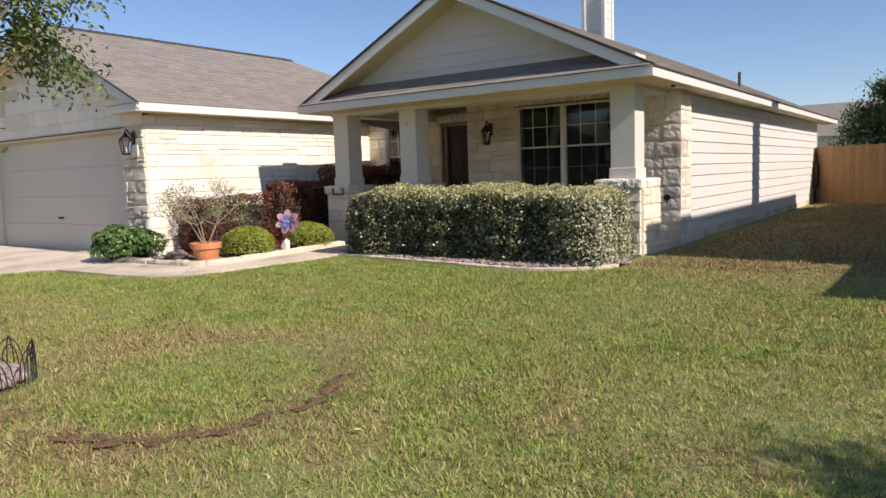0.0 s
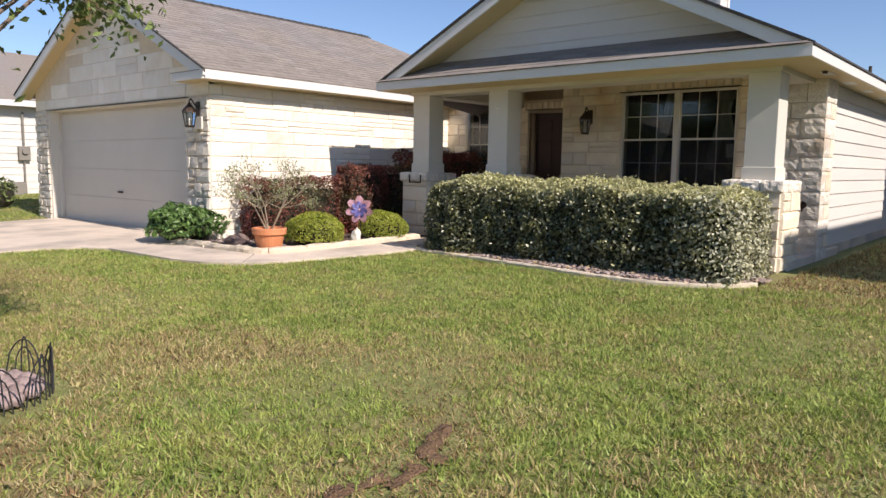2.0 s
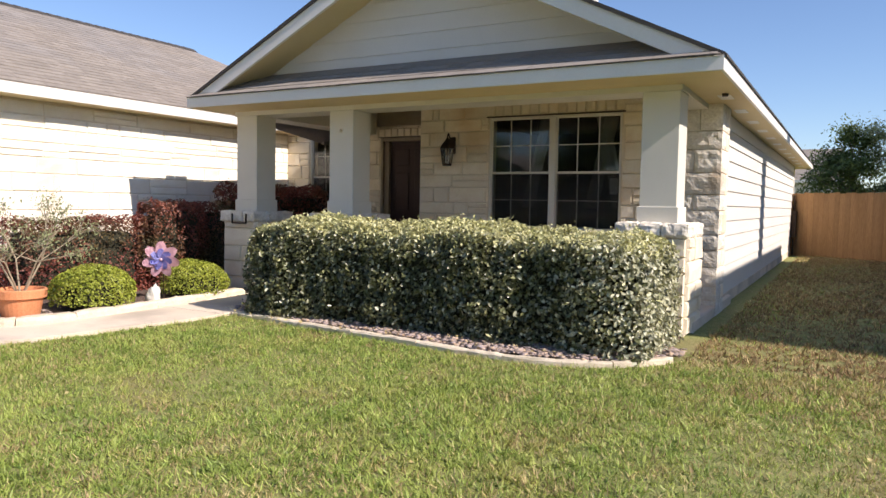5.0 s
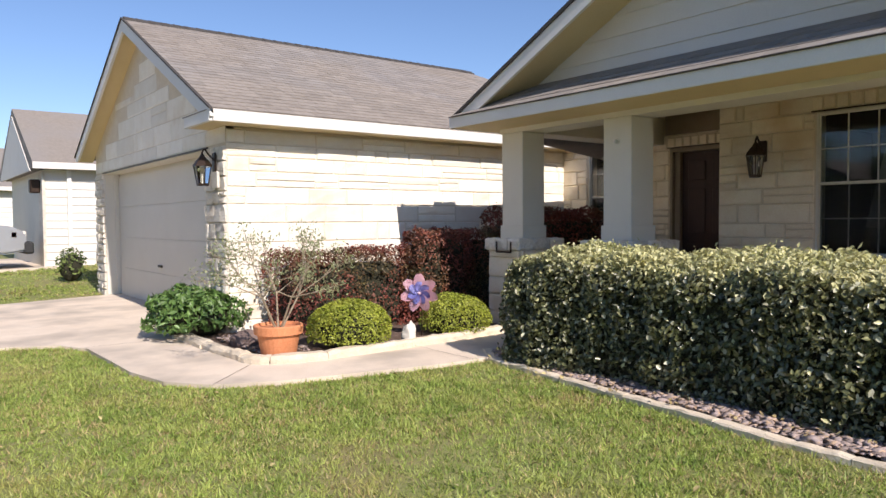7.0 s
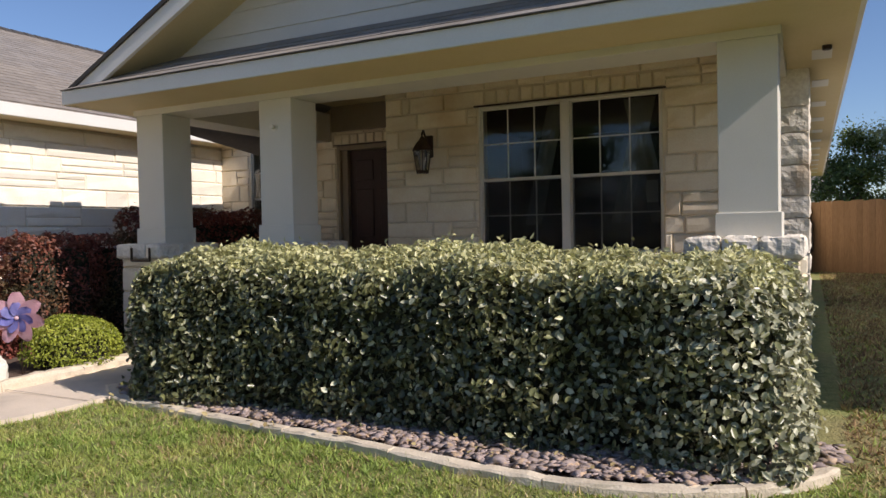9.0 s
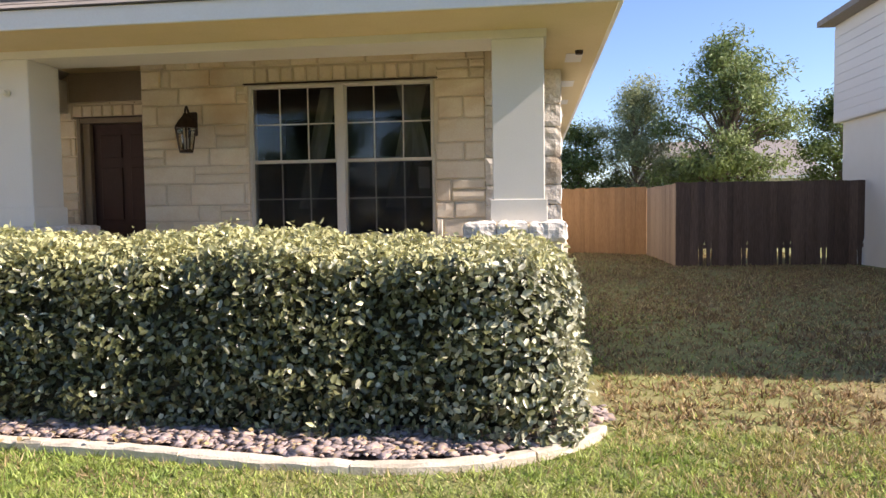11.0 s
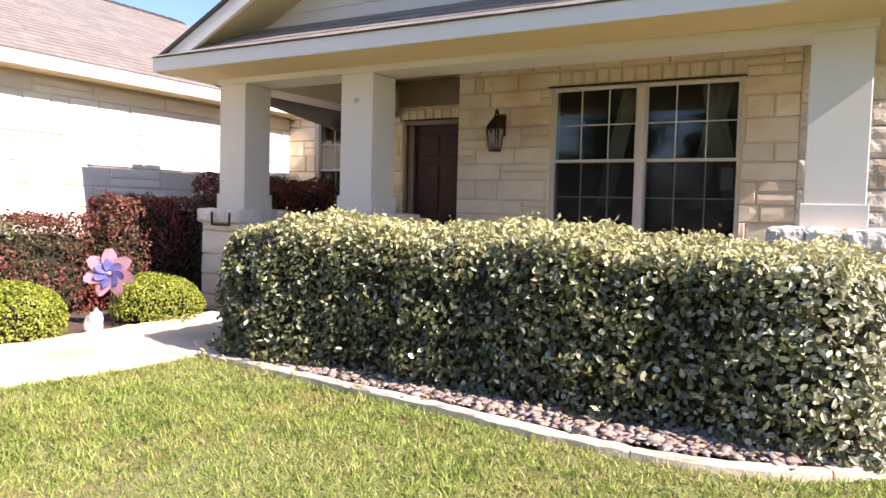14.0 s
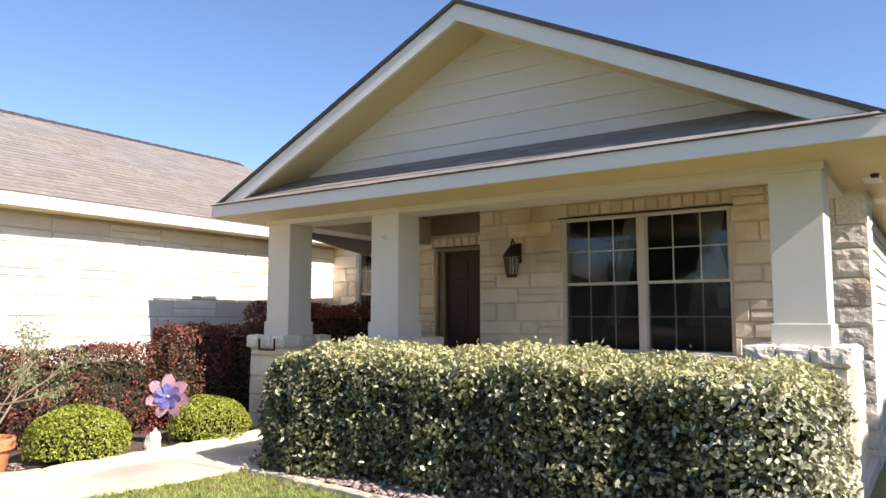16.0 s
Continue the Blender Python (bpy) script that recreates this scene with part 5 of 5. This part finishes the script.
cyl(bm, (-0.34, 1.60, 0.78), (-0.34, 1.555, 0.78), 0.05, 0.055, 14)
cyl(bm, (-0.34, 1.59, 0.77), (-0.34, 1.56, 0.69), 0.014, 0.014, 10)
tagged(part("hose_bib", bm, DARKMETAL), "dark tap on the stone by the house corner", "tap")


bm = lathe([(0.035, 0.0), (0.038, 0.008), (0.022, 0.014), (0.02, 0.05), (0.012, 0.055)], 14)
bm.transform(pose(-4.57, 0.0995, 2.2, 90, 0, 0))
tagged(part("flag_bracket", bm, VINYL), "small white flag bracket on the porch column", "bracket")


# ---- tree ring, young tree and front yard tree ----
ring = thing("tree_ring", "low wire hoops and pink stones round the young tree", "edging", at=(-2.45, -8.0, ground_z(0, -8.0)))
rr = random.Random(12)
for k in range(44):
    a, d = rr.uniform(0, 6.28), 0.36 * rr.random() ** 0.5
    s = rr.uniform(0.04, 0.085)
    ob = part("ring_stone", rock(rr, s, s * 0.85, s * 0.75, 2), PINK_ROCK, ring, smooth=True)
    ob.location = (d * math.cos(a), d * math.sin(a), 0.04 + 0.05 * (0.36 - d))
for k in range(9):
    a0 = 6.2832 * k / 9
    bm = bm_new()
    for w, h in ((0.17, 0.27), (0.10, 0.22), (0.04, 0.29)):
        pp = []
        for i in range(9):
            t = i / 8
            a = a0 + (t - 0.5) * 2 * w / 0.47 * 0.9
            pp.append(Vector((0.43 * math.cos(a), 0.43 * math.sin(a), h * math.sin(math.pi * t) ** 0.45)))
        for p, q in zip(pp, pp[1:]):
            cyl(bm, p, q, 0.005, None, 5, False)
    part("hoop", bm, BLACK, ring)
branch_tree("young_tree", "young front-yard tree with small green leaves", (-2.5, -8.05, ground_z(0, -8)), 4.1, 1.0, 20, 13000, TREE_LEAF, (0.068, 0.034), 0.05, 66, 0.19, low=0.5)
branch_tree("yard_tree", "leafy tree standing on the neighbouring lawn", (8.75, -7.0, ground_z(0, -7.3)), 4.2, 1.0, 21, 6000, TREE_LEAF, (0.07, 0.04), 0.07, 46, 0.22, low=0.4)

# ---- fences behind the house ----


def fence_run(name, label, p0, p1, height, material, gaps=0.0, board=0.14, seed=1, both=False):
    rng = random.Random(seed)
    p0, p1 = Vector((*p0, 0)), Vector((*p1, 0))
    d = p1 - p0
    F = thing(name, label, "fence", at=(p0.x, p0.y, 0))
    ang = math.atan2(d.y, d.x)
    n = int(d.length / board)
    half = d.length / n / 2 + (0.006 if both else -0.001)
    meshes = []
    for k in range(5):
        h = height + rng.uniform(-0.012, 0.012)
        bm = prism([(-half, -0.05), (half, -0.05), (half, h - 0.012), (half - 0.012, h), (-half + 0.012, h), (-half, h - 0.012)], "y", -0.008, 0.008)
        me = bpy.data.meshes.new("picket")
        bm.to_mesh(me)
        bm.free()
        me.materials.append(material)
        meshes.append(me)
    worn = bpy.data.meshes.new("picket")
    bm = prism([(-half * 0.45, -0.05), (half * 0.4, -0.05), (half * 0.5, 0.42), (half, 0.55), (half, height), (-half, height), (-half, 0.5), (-half * 0.6, 0.38)], "y", -0.008, 0.008)
    bm.to_mesh(worn)
    bm.free()
    worn.materials.append(material)
    for i in range(n):
        if rng.random() < gaps:
            continue
        c = p0 - p0 + d * ((i + 0.5) / n)
        b = new("picket", worn if both and i % 11 in (3, 4, 9) else meshes[rng.randrange(5)])
        b.parent = F
        step = (0.0095 if i % 2 else -0.0095) if both else rng.uniform(-0.003, 0.003)
        b.location = (c.x - step * math.sin(ang), c.y + step * math.cos(ang), rng.uniform(-0.01, 0.01))
        b.rotation_euler = (0, rng.uniform(-0.002, 0.002), ang)
    for z in (0.35, 0.95, 1.55):
        bm = bx(0, d.length, 0.012, 0.05, z, z + 0.085)
        bm.transform(Matrix.Rotation(ang, 4, "Z"))
        part("rail", bm, material, F)
    return F


fence_run("wooden_fence", "warm cedar board fence at the back of the side yard", (-0.3, 15.3), (2.5, 13.9), 1.75, FENCE, seed=2)
fence_run("wooden_fence", "weathered grey-brown board fence running back", (2.5, 13.85), (2.5, 10.05), 1.70, FENCE_GREY, seed=3)
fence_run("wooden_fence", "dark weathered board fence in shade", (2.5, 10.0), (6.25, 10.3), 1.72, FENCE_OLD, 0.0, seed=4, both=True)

# ---- next house on the sunny side, two storeys ----
nb = thing("neighbour_house", "two-storey pale house across the side yard", "house", at=(6.15, 0.7, 0))
part("lower_wall", bx(0.15, 8, -0.98, 10.8, -0.1, 3.0), PAINT, nb)
up = part("upper_wall", bx(0.0, 8, -1.08, 10.9, 3.0, 5.1), SIDING, nb)
for k in range(10):
    part("board", bx(-0.014, -0.001, -1.08, 10.9, 3.02 + k * 0.2, 3.21 + k * 0.2), SIDING, up)
bm = prism([(-0.35, 5.22), (3.9, 7.2), (8.4, 5.22), (8.4, 5.1), (-0.35, 5.1)], "y", -1.15, 11.0)
part("roof", bm, SHINGLE, nb)
part("garage_wall", bx(-0.2, 6, -3.33, -0.99, -0.1, 2.55), PAINT, nb)
part("garage_roof", prism([(-0.4, 2.58), (2.9, 3.95), (6.3, 2.58), (6.3, 2.48), (-0.4, 2.48)], "y", -3.39, -0.95), SHINGLE, nb)
part("chimney", bx(-0.55, -0.02, 5.75, 6.4, -0.1, 8.2), SIDING, nb)


# ---- houses further along ----
def far_house(name, label, at, w, d, turn=0, drive_car=False, door=True):
    H = thing(name, label, "house", "houses along the street", at=at)
    H.rotation_euler = (0, 0, radians(turn))
    part("wall", bx(-w / 2, w / 2, 0, d, -0.3, 2.5), PAINT, H)
    for k in range(13):
        part("board", prism([(w / 2 - 0.002, -0.25 + 0.2 * k), (w / 2 + 0.026, -0.25 + 0.2 * k), (w / 2 + 0.006, -0.04 + 0.2 * k), (w / 2 - 0.002, -0.04 + 0.2 * k)], "y", 0.02, d - 0.02), SIDING, H)
    rz = 2.6 + 0.5 * (w / 2 + 0.35)
    part("roof", prism([(-w / 2 - 0.35, 2.6), (0, rz), (w / 2 + 0.35, 2.6), (w / 2 + 0.35, 2.45), (-w / 2 - 0.35, 2.45)], "y", -0.3, d + 0.3), SHINGLE, H)
    part("gable_wall", prism([(-w / 2, 2.4), (0, rz - 0.22), (w / 2, 2.4)], "y", -0.32, -0.28), SIDING, H)
    part("fascia", bx(w / 2 + 0.34, w / 2 + 0.38, -0.3, d + 0.3, 2.44, 2.6), TRIM, H)
    part("fascia", bx(-w / 2 - 0.38, -w / 2 - 0.34, -0.3, d + 0.3, 2.44, 2.6), TRIM, H)
    if door:
        part("garage_door", bx(-w / 2 + 0.7, w / 2 - 0.5, -0.03, 0.02, -0.2, 2.15), GDOOR, H)
        part("garage_jamb", bx(w / 2 - 0.5, w / 2 + 0.05, -0.06, 0.0, -0.3, 2.4), STONE_ROUGH, H)
        L = part("lamp", bx(w / 2 - 0.45, w / 2 - 0.2, -0.3, -0.06, 1.85, 2.2, 0.03), DARKMETAL, H)
    return H


far_house("next_house", "cream stone house of the same kind next door", (-23.1, -3.1, 0.28), 6.2, 14)
part("downspout", bx(3.13, 3.21, 0.5, 0.6, 0, 2.45), TRIM, bpy.data.objects["next_house"])
bm = bx(3.13, 3.25, 1.45, 1.75, 0.95, 1.35, 0.01)
cyl(bm, (3.19, 1.6, 1.35), (3.19, 1.6, 2.3), 0.03)
cyl(bm, (3.19, 1.6, 0.0), (3.19, 1.6, 0.95), 0.025)
cyl(bm, (3.25, 1.6, 1.2), (3.31, 1.6, 1.2), 0.08, 0.075, 14)
part("meter_box", bm, CURTAIN, bpy.data.objects["next_house"], "grey electric meter and conduit")
bm = bx(-19.95, -19.5, -1.95, -1.6, 0.25, 0.62, 0.02)
tagged(part("utility_pedestal", bm, CURTAIN), "low grey utility box beside the next house", "utility box")
far_house("street_house", "cream house further along the street", (-38, -3.2, 0.3), 7, 14)
far_house("street_house", "cream house further along the street", (-52, -3.4, 0.3), 7.5, 14)
far_house("street_house", "cream house further along the street", (-68, -3.6, 0.3), 8, 14)
far_house("street_house", "brown-roofed house beyond the back fence", (15.5, 42, 0.3), 9, 9, 90, door=False)
far_house("street_house", "brown-roofed house beyond the back fence", (0.5, 40, 0.3), 7, 9, 90, door=False)
far_house("street_house", "pale house across the street", (-4, -36, -0.5), 12, 9, 180)
far_house("street_house", "pale house across the street", (-22, -37, -0.5), 12, 9, 180)
far_house("street_house", "pale house across the street", (14, -37, -0.5), 11, 9, 180)

# ---- parked pickup ----


def pickup(at, turn):
    V = thing("pickup_truck", "silver pickup truck parked in the next driveway", "truck", at=at)
    V.rotation_euler = (0, 0, radians(turn))
    prof = [(-2.7, 0.5), (-2.7, 1.08), (-0.7, 1.12), (-0.65, 1.8), (-0.35, 1.86), (0.75, 1.84), (1.25, 1.22), (2.3, 1.10), (2.6, 0.95), (2.66, 0.5), (2.2, 0.42), (-2.4, 0.42)]
    bm = prism(prof, "y", -0.92, 0.92)
    bmesh.ops.bevel(bm, geom=bm.edges[:], offset=0.05, segments=2, affect="EDGES")
    part("body", bm, CAR_SILVER, V, smooth=False)
    for s in (-1, 1):
        part("side_window", prism([(-0.5, 1.22), (-0.48, 1.72), (0.68, 1.72), (1.08, 1.24)], "y", 0.91 * s, 0.935 * s), BLACK, V)
        part("headlight", bx(2.42, 2.64, 0.62 * s - 0.16, 0.62 * s + 0.16, 0.82, 0.98, 0.03), VINYL, V)
        part("marker_lamp", bx(2.3, 2.42, 0.9 * s - 0.02, 0.9 * s + 0.03, 0.82, 0.96, 0.01), REDLAMP, V)
        for x in (-1.75, 1.65):
            wh = part("wheel", bm_new(), BLACK, V)
            bm = lathe([(0.24, -0.12), (0.37, -0.12), (0.40, -0.08), (0.40, 0.08), (0.37, 0.12), (0.24, 0.12)], 28)
            bm.transform(Matrix.Translation((x, 0.86 * s, 0.40)) @ Matrix.Rotation(radians(90), 4, "X"))
            part("tyre", bm, BLACK, wh)
            bm = lathe([(0.26, 0.05), (0.26, 0.135), (0.23, 0.14), (0.2, 0.125), (0.08, 0.13), (0.06, 0.15)], 20)
            bm.transform(Matrix.Translation((x, 0.87 * s, 0.40)) @ Matrix.Rotation(radians(-90 * s), 4, "X"))
            part("rim", bm, CHROME, wh)
    part("windscreen", prism([(0.80, 1.80), (1.22, 1.26), (1.26, 1.26), (0.84, 1.80)], "y", -0.8, 0.8), BLACK, V)
    part("bumper", bx(2.55, 2.78, -0.94, 0.94, 0.42, 0.72, 0.04), BLACK, V)
    part("bumper", bx(-2.85, -2.68, -0.9, 0.9, 0.45, 0.7, 0.03), CHROME, V)
    return V


pickup((-20.5, -6.2, 0.2), 90)
shrub_ball("small_shrub", "small sparse green shrub by the next driveway", (-16.8, -3.1, 0.1), 0.32, 0.42, 380, TREE_LEAF, 0.09, 0.05, 31, depth=0.4)

# ---- trees behind the fences ----
branch_tree("back_tree", "large feathery green tree behind the dark fence", (6.15, 20.0, 0), 6.4, 2.5, 41, 24000, FEATHER_LEAF, (0.2, 0.055), 0.16, 120, 0.3, low=0.16)
branch_tree("back_tree", "grey-green tree behind the cedar fence", (3.3, 20.6, 0), 5.4, 1.7, 42, 20000, PALE_LEAF, (0.14, 0.05), 0.1, 70, 0.3, low=0.2)
branch_tree("back_tree", "dark low tree behind the cedar fence", (1.5, 21.5, 0), 3.9, 1.5, 43, 12000, TREE_LEAF, (0.14, 0.07), 0.1, 60, 0.3, low=0.15)
branch_tree("back_tree", "green tree beside the far roof", (9.6, 20.5, 0), 4.8, 1.5, 44, 12000, TREE_LEAF, (0.14, 0.065), 0.1, 60, 0.32, low=0.25)
for k, (tx, th, ts) in enumerate(((3, 9, 3.6), (-13, 8, 3.4), (-5, 10, 3.8), (10, 9, 3.6), (-22, 9, 3.6))):
    branch_tree("street_tree", "tall leafy tree across the street", (tx, -32 - k % 2, -0.5), th, ts, 45 + k, 9000, TREE_LEAF, (0.34, 0.18), 0.22, 70, 0.6, low=0.2)

# ---- turf ----
def bare_ring(label, cx, cy, radius, a0, a1, seed):
    """Broken patches of bare earth along an arc of the old bed in the lawn."""
    rng = random.Random(seed)
    bm = bm_new()
    a = a0
    while a < a1:
        r0 = radius + rng.uniform(-0.07, 0.07)
        x0, y0 = cx + r0 * math.cos(radians(a)), cy + r0 * math.sin(radians(a)) / 1.1
        sx, sy, turn = rng.uniform(0.05, 0.15), rng.uniform(0.03, 0.07), radians(a + 90)
        hub = bm.verts.new((x0, y0, ground_z(x0, y0) + 0.012))
        rim = []
        for k in range(12):
            t = 6.2832 * k / 12
            u, v = sx * math.cos(t) * rng.uniform(0.7, 1.25), sy * math.sin(t) * rng.uniform(0.7, 1.25)
            x, y = x0 + u * math.cos(turn) - v * math.sin(turn), y0 + u * math.sin(turn) + v * math.cos(turn)
            rim.append(bm.verts.new((x, y, ground_z(x, y) + 0.001)))
        for k in range(12):
            bm.faces.new((hub, rim[k], rim[(k + 1) % 12]))
        a += rng.uniform(3, 9)
    return tagged(part("bare_soil", bm, DRY_SOIL), label, "soil", kind="structure")


bare_ring("bare brown earth in an arc through the lawn", -1.05, -7.15, 1.24, -75, 40, 71)
PAVED = [(-5.0, 0.2), (-5.0, -1.3)] + WALK_EDGE + [(-9.4, -8.0), (-9.4, -19.0), (-14.4, -19.0), (-14.4, 4.0), (-5.0, 4.0)]


def inside(px, py, poly):
    r = np.zeros(len(px), bool)
    for (x0, y0), (x1, y1) in zip(poly, poly[1:] + poly[:1]):
        cross = ((y0 > py) != (y1 > py)) & (px < (x1 - x0) * (py - y0) / (y1 - y0 + 1e-12) + x0)
        r ^= cross
    return r


def turf(name, label, n, x0, x1, y0, y1, length, width, seed, dry=0.0):
    rng = np.random.RandomState(seed)
    m = n // 10
    pick = rng.randint(0, m, n)
    r = np.abs(rng.normal(0, 0.03, n))
    w = rng.uniform(0, 6.28, n)
    x, y = rng.uniform(x0, x1, m)[pick] + r * np.cos(w), rng.uniform(y0, y1, m)[pick] + r * np.sin(w)
    comb = rng.uniform(0, 6.28, m)[pick]
    tall = rng.uniform(0.5, 1.45, m)[pick]
    mood = rng.normal(0, 0.28, m)[pick]
    bare = np.hypot(x + 1.05, (y + 7.15) * 1.1) + 0.10 * np.sin(7 * x + 3 * np.sin(5 * y)) + 0.06 * np.sin(17 * y + 2 * np.sin(13 * x))
    arc = np.exp(-((bare - 1.24) / 0.17) ** 2) * np.clip((x - 0.35 * y - 0.2) / 1.2, 0.25, 1)
    arc *= np.clip(0.65 + lumps(np.stack([x, y, 0 * x], 1), 11.0, 0.45, seed + 31), 0.05, 1)
    keep = ~inside(x, y, PAVED) & ~((x > -5.2) & (x < 0.04) & (y > np.interp(x, KX, KY) - 0.03) & (y < 17)) & ~((x > 0.0) & (x < 0.05) & (y > 0))
    keep &= ~((x < -0.1) & (y > 0))
    keep &= rng.random(n) > 0.6 * arc
    keep &= ~((np.hypot(x + 2.45, y + 8.0) < 0.52) & (rng.random(n) < 0.9))
    x, y, comb, tall, mood, bare, arc, a = x[keep], y[keep], comb[keep], tall[keep], mood[keep], bare[keep], arc[keep], w[keep]
    n = len(x)
    z = -0.03 * np.clip(-1.5 - y, 0, 18) + 0.06 * np.clip(-14.5 - x, 0, 5) - 0.015
    a = np.where(rng.random(n) < 0.5, a, comb + rng.normal(0, 0.5, n))
    lean = np.clip(np.abs(rng.normal(1.0, 0.4, n)), 0, 1.45)
    hgt = length * rng.uniform(0.6, 1.3, n) * tall * (1 - 0.3 * arc)
    d = np.stack([np.cos(a) * np.sin(lean), np.sin(a) * np.sin(lean), np.cos(lean)], 1) * hgt[:, None]
    b = rng.uniform(0, 6.28, n)
    s = np.stack([np.cos(b), np.sin(b), np.zeros(n)], 1) * width / 2
    p = np.stack([x, y, z], 1)
    v = np.stack([p - s, p + s, p + d], 1)
    flat = np.stack([x, y, 0 * x], 1)
    patch = lumps(flat, 1.6, 0.12, seed + 20) + lumps(flat, 5.0, 0.17, seed + 21) + lumps(flat, 14.0, 0.16, seed + 22) + lumps(flat, 34.0, 0.12, seed + 23) + mood
    halo = np.exp(-((bare - 1.45) / 0.5) ** 2) * 0.55 - np.exp(-(bare / 0.75) ** 2) * 0.12
    west = np.clip((-0.8 - x) / 0.8, 0, 1) * np.clip((-5.5 - y) / 0.6, 0, 1) * np.clip((8.3 + y) / 0.5, 0, 1) * 0.5
    east = np.clip((x - 0.4) / 1.5, 0, 1) * 0.34 + np.clip((x + 0.1) / 0.4, 0, 1) * np.clip((y + 2.6) / 0.8, 0, 1) * 0.45
    worn = 0.0 + halo + west + east + np.clip((-7.6 - y) / 1.2, 0, 1) * 0.25 + patch + dry
    chance = rng.random(n)
    # Extra dead blades via dry: real dryness plus shade put into the side yard.
    dead = rng.random(n) < np.clip(0.85 * arc + 0.3 * np.clip(worn - 0.7, 0, 1) + 1.1 * dry, 0, 0.85)
    straw = (chance < np.clip(worn, 0.04, 0.88)) & ~dead
    for part_name, pick, material in ((name, ~straw & ~dead, GRASS), (name + "_dry", straw, DRY_GRASS), (name + "_dead", dead, DEAD_GRASS)):
        q = v[pick].reshape(-1, 3)
        tagged(mesh_np(part_name, q, np.arange(len(q)).reshape(-1, 3), material), label, "grass", kind="stuff")


turf("grass", "short mown grass, green with straw-coloured blades", 1350000, -9.4, 5.2, -10.3, -1.2, 0.043, 0.0105, 3)
turf("grass_side", "short dry grass of the side yard, browned further for its shade", 240000, 0.0, 6.0, -1.2, 15.5, 0.05, 0.015, 4, 0.45)
def litter(name, label, n, x0, x1, y0, y1, lift, seed):
    rng = np.random.RandomState(seed)
    x, y = rng.uniform(x0, x1, n), rng.uniform(y0, y1, n)
    ok = ~inside(x, y, PAVED)
    x, y = x[ok], y[ok]
    pts = np.stack([x, y, -0.03 * np.clip(-1.5 - y, 0, 18) + lift], 1)
    ob = leaf_mesh(name, pts, np.tile([0.0, 0.0, 1.0], (len(x), 1)), 0.045, 0.024, rng, DRY_GRASS, None, spread=0.35, oval=True)
    tagged(ob, label, "leaves", kind="stuff")


litter("fallen_leaves", "dry tan leaves fallen on the lawn", 170, -6.5, 2.5, -9.0, -2.1, 0.022, 61)
litter("bed_leaves", "dry tan leaves caught on the gravel", 90, -4.9, -0.4, -1.85, -1.5, 0.06, 62)
turf("grass_far", "mown grass between the driveways", 60000, -19.6, -14.4, -9.0, 0.0, 0.05, 0.018, 5)
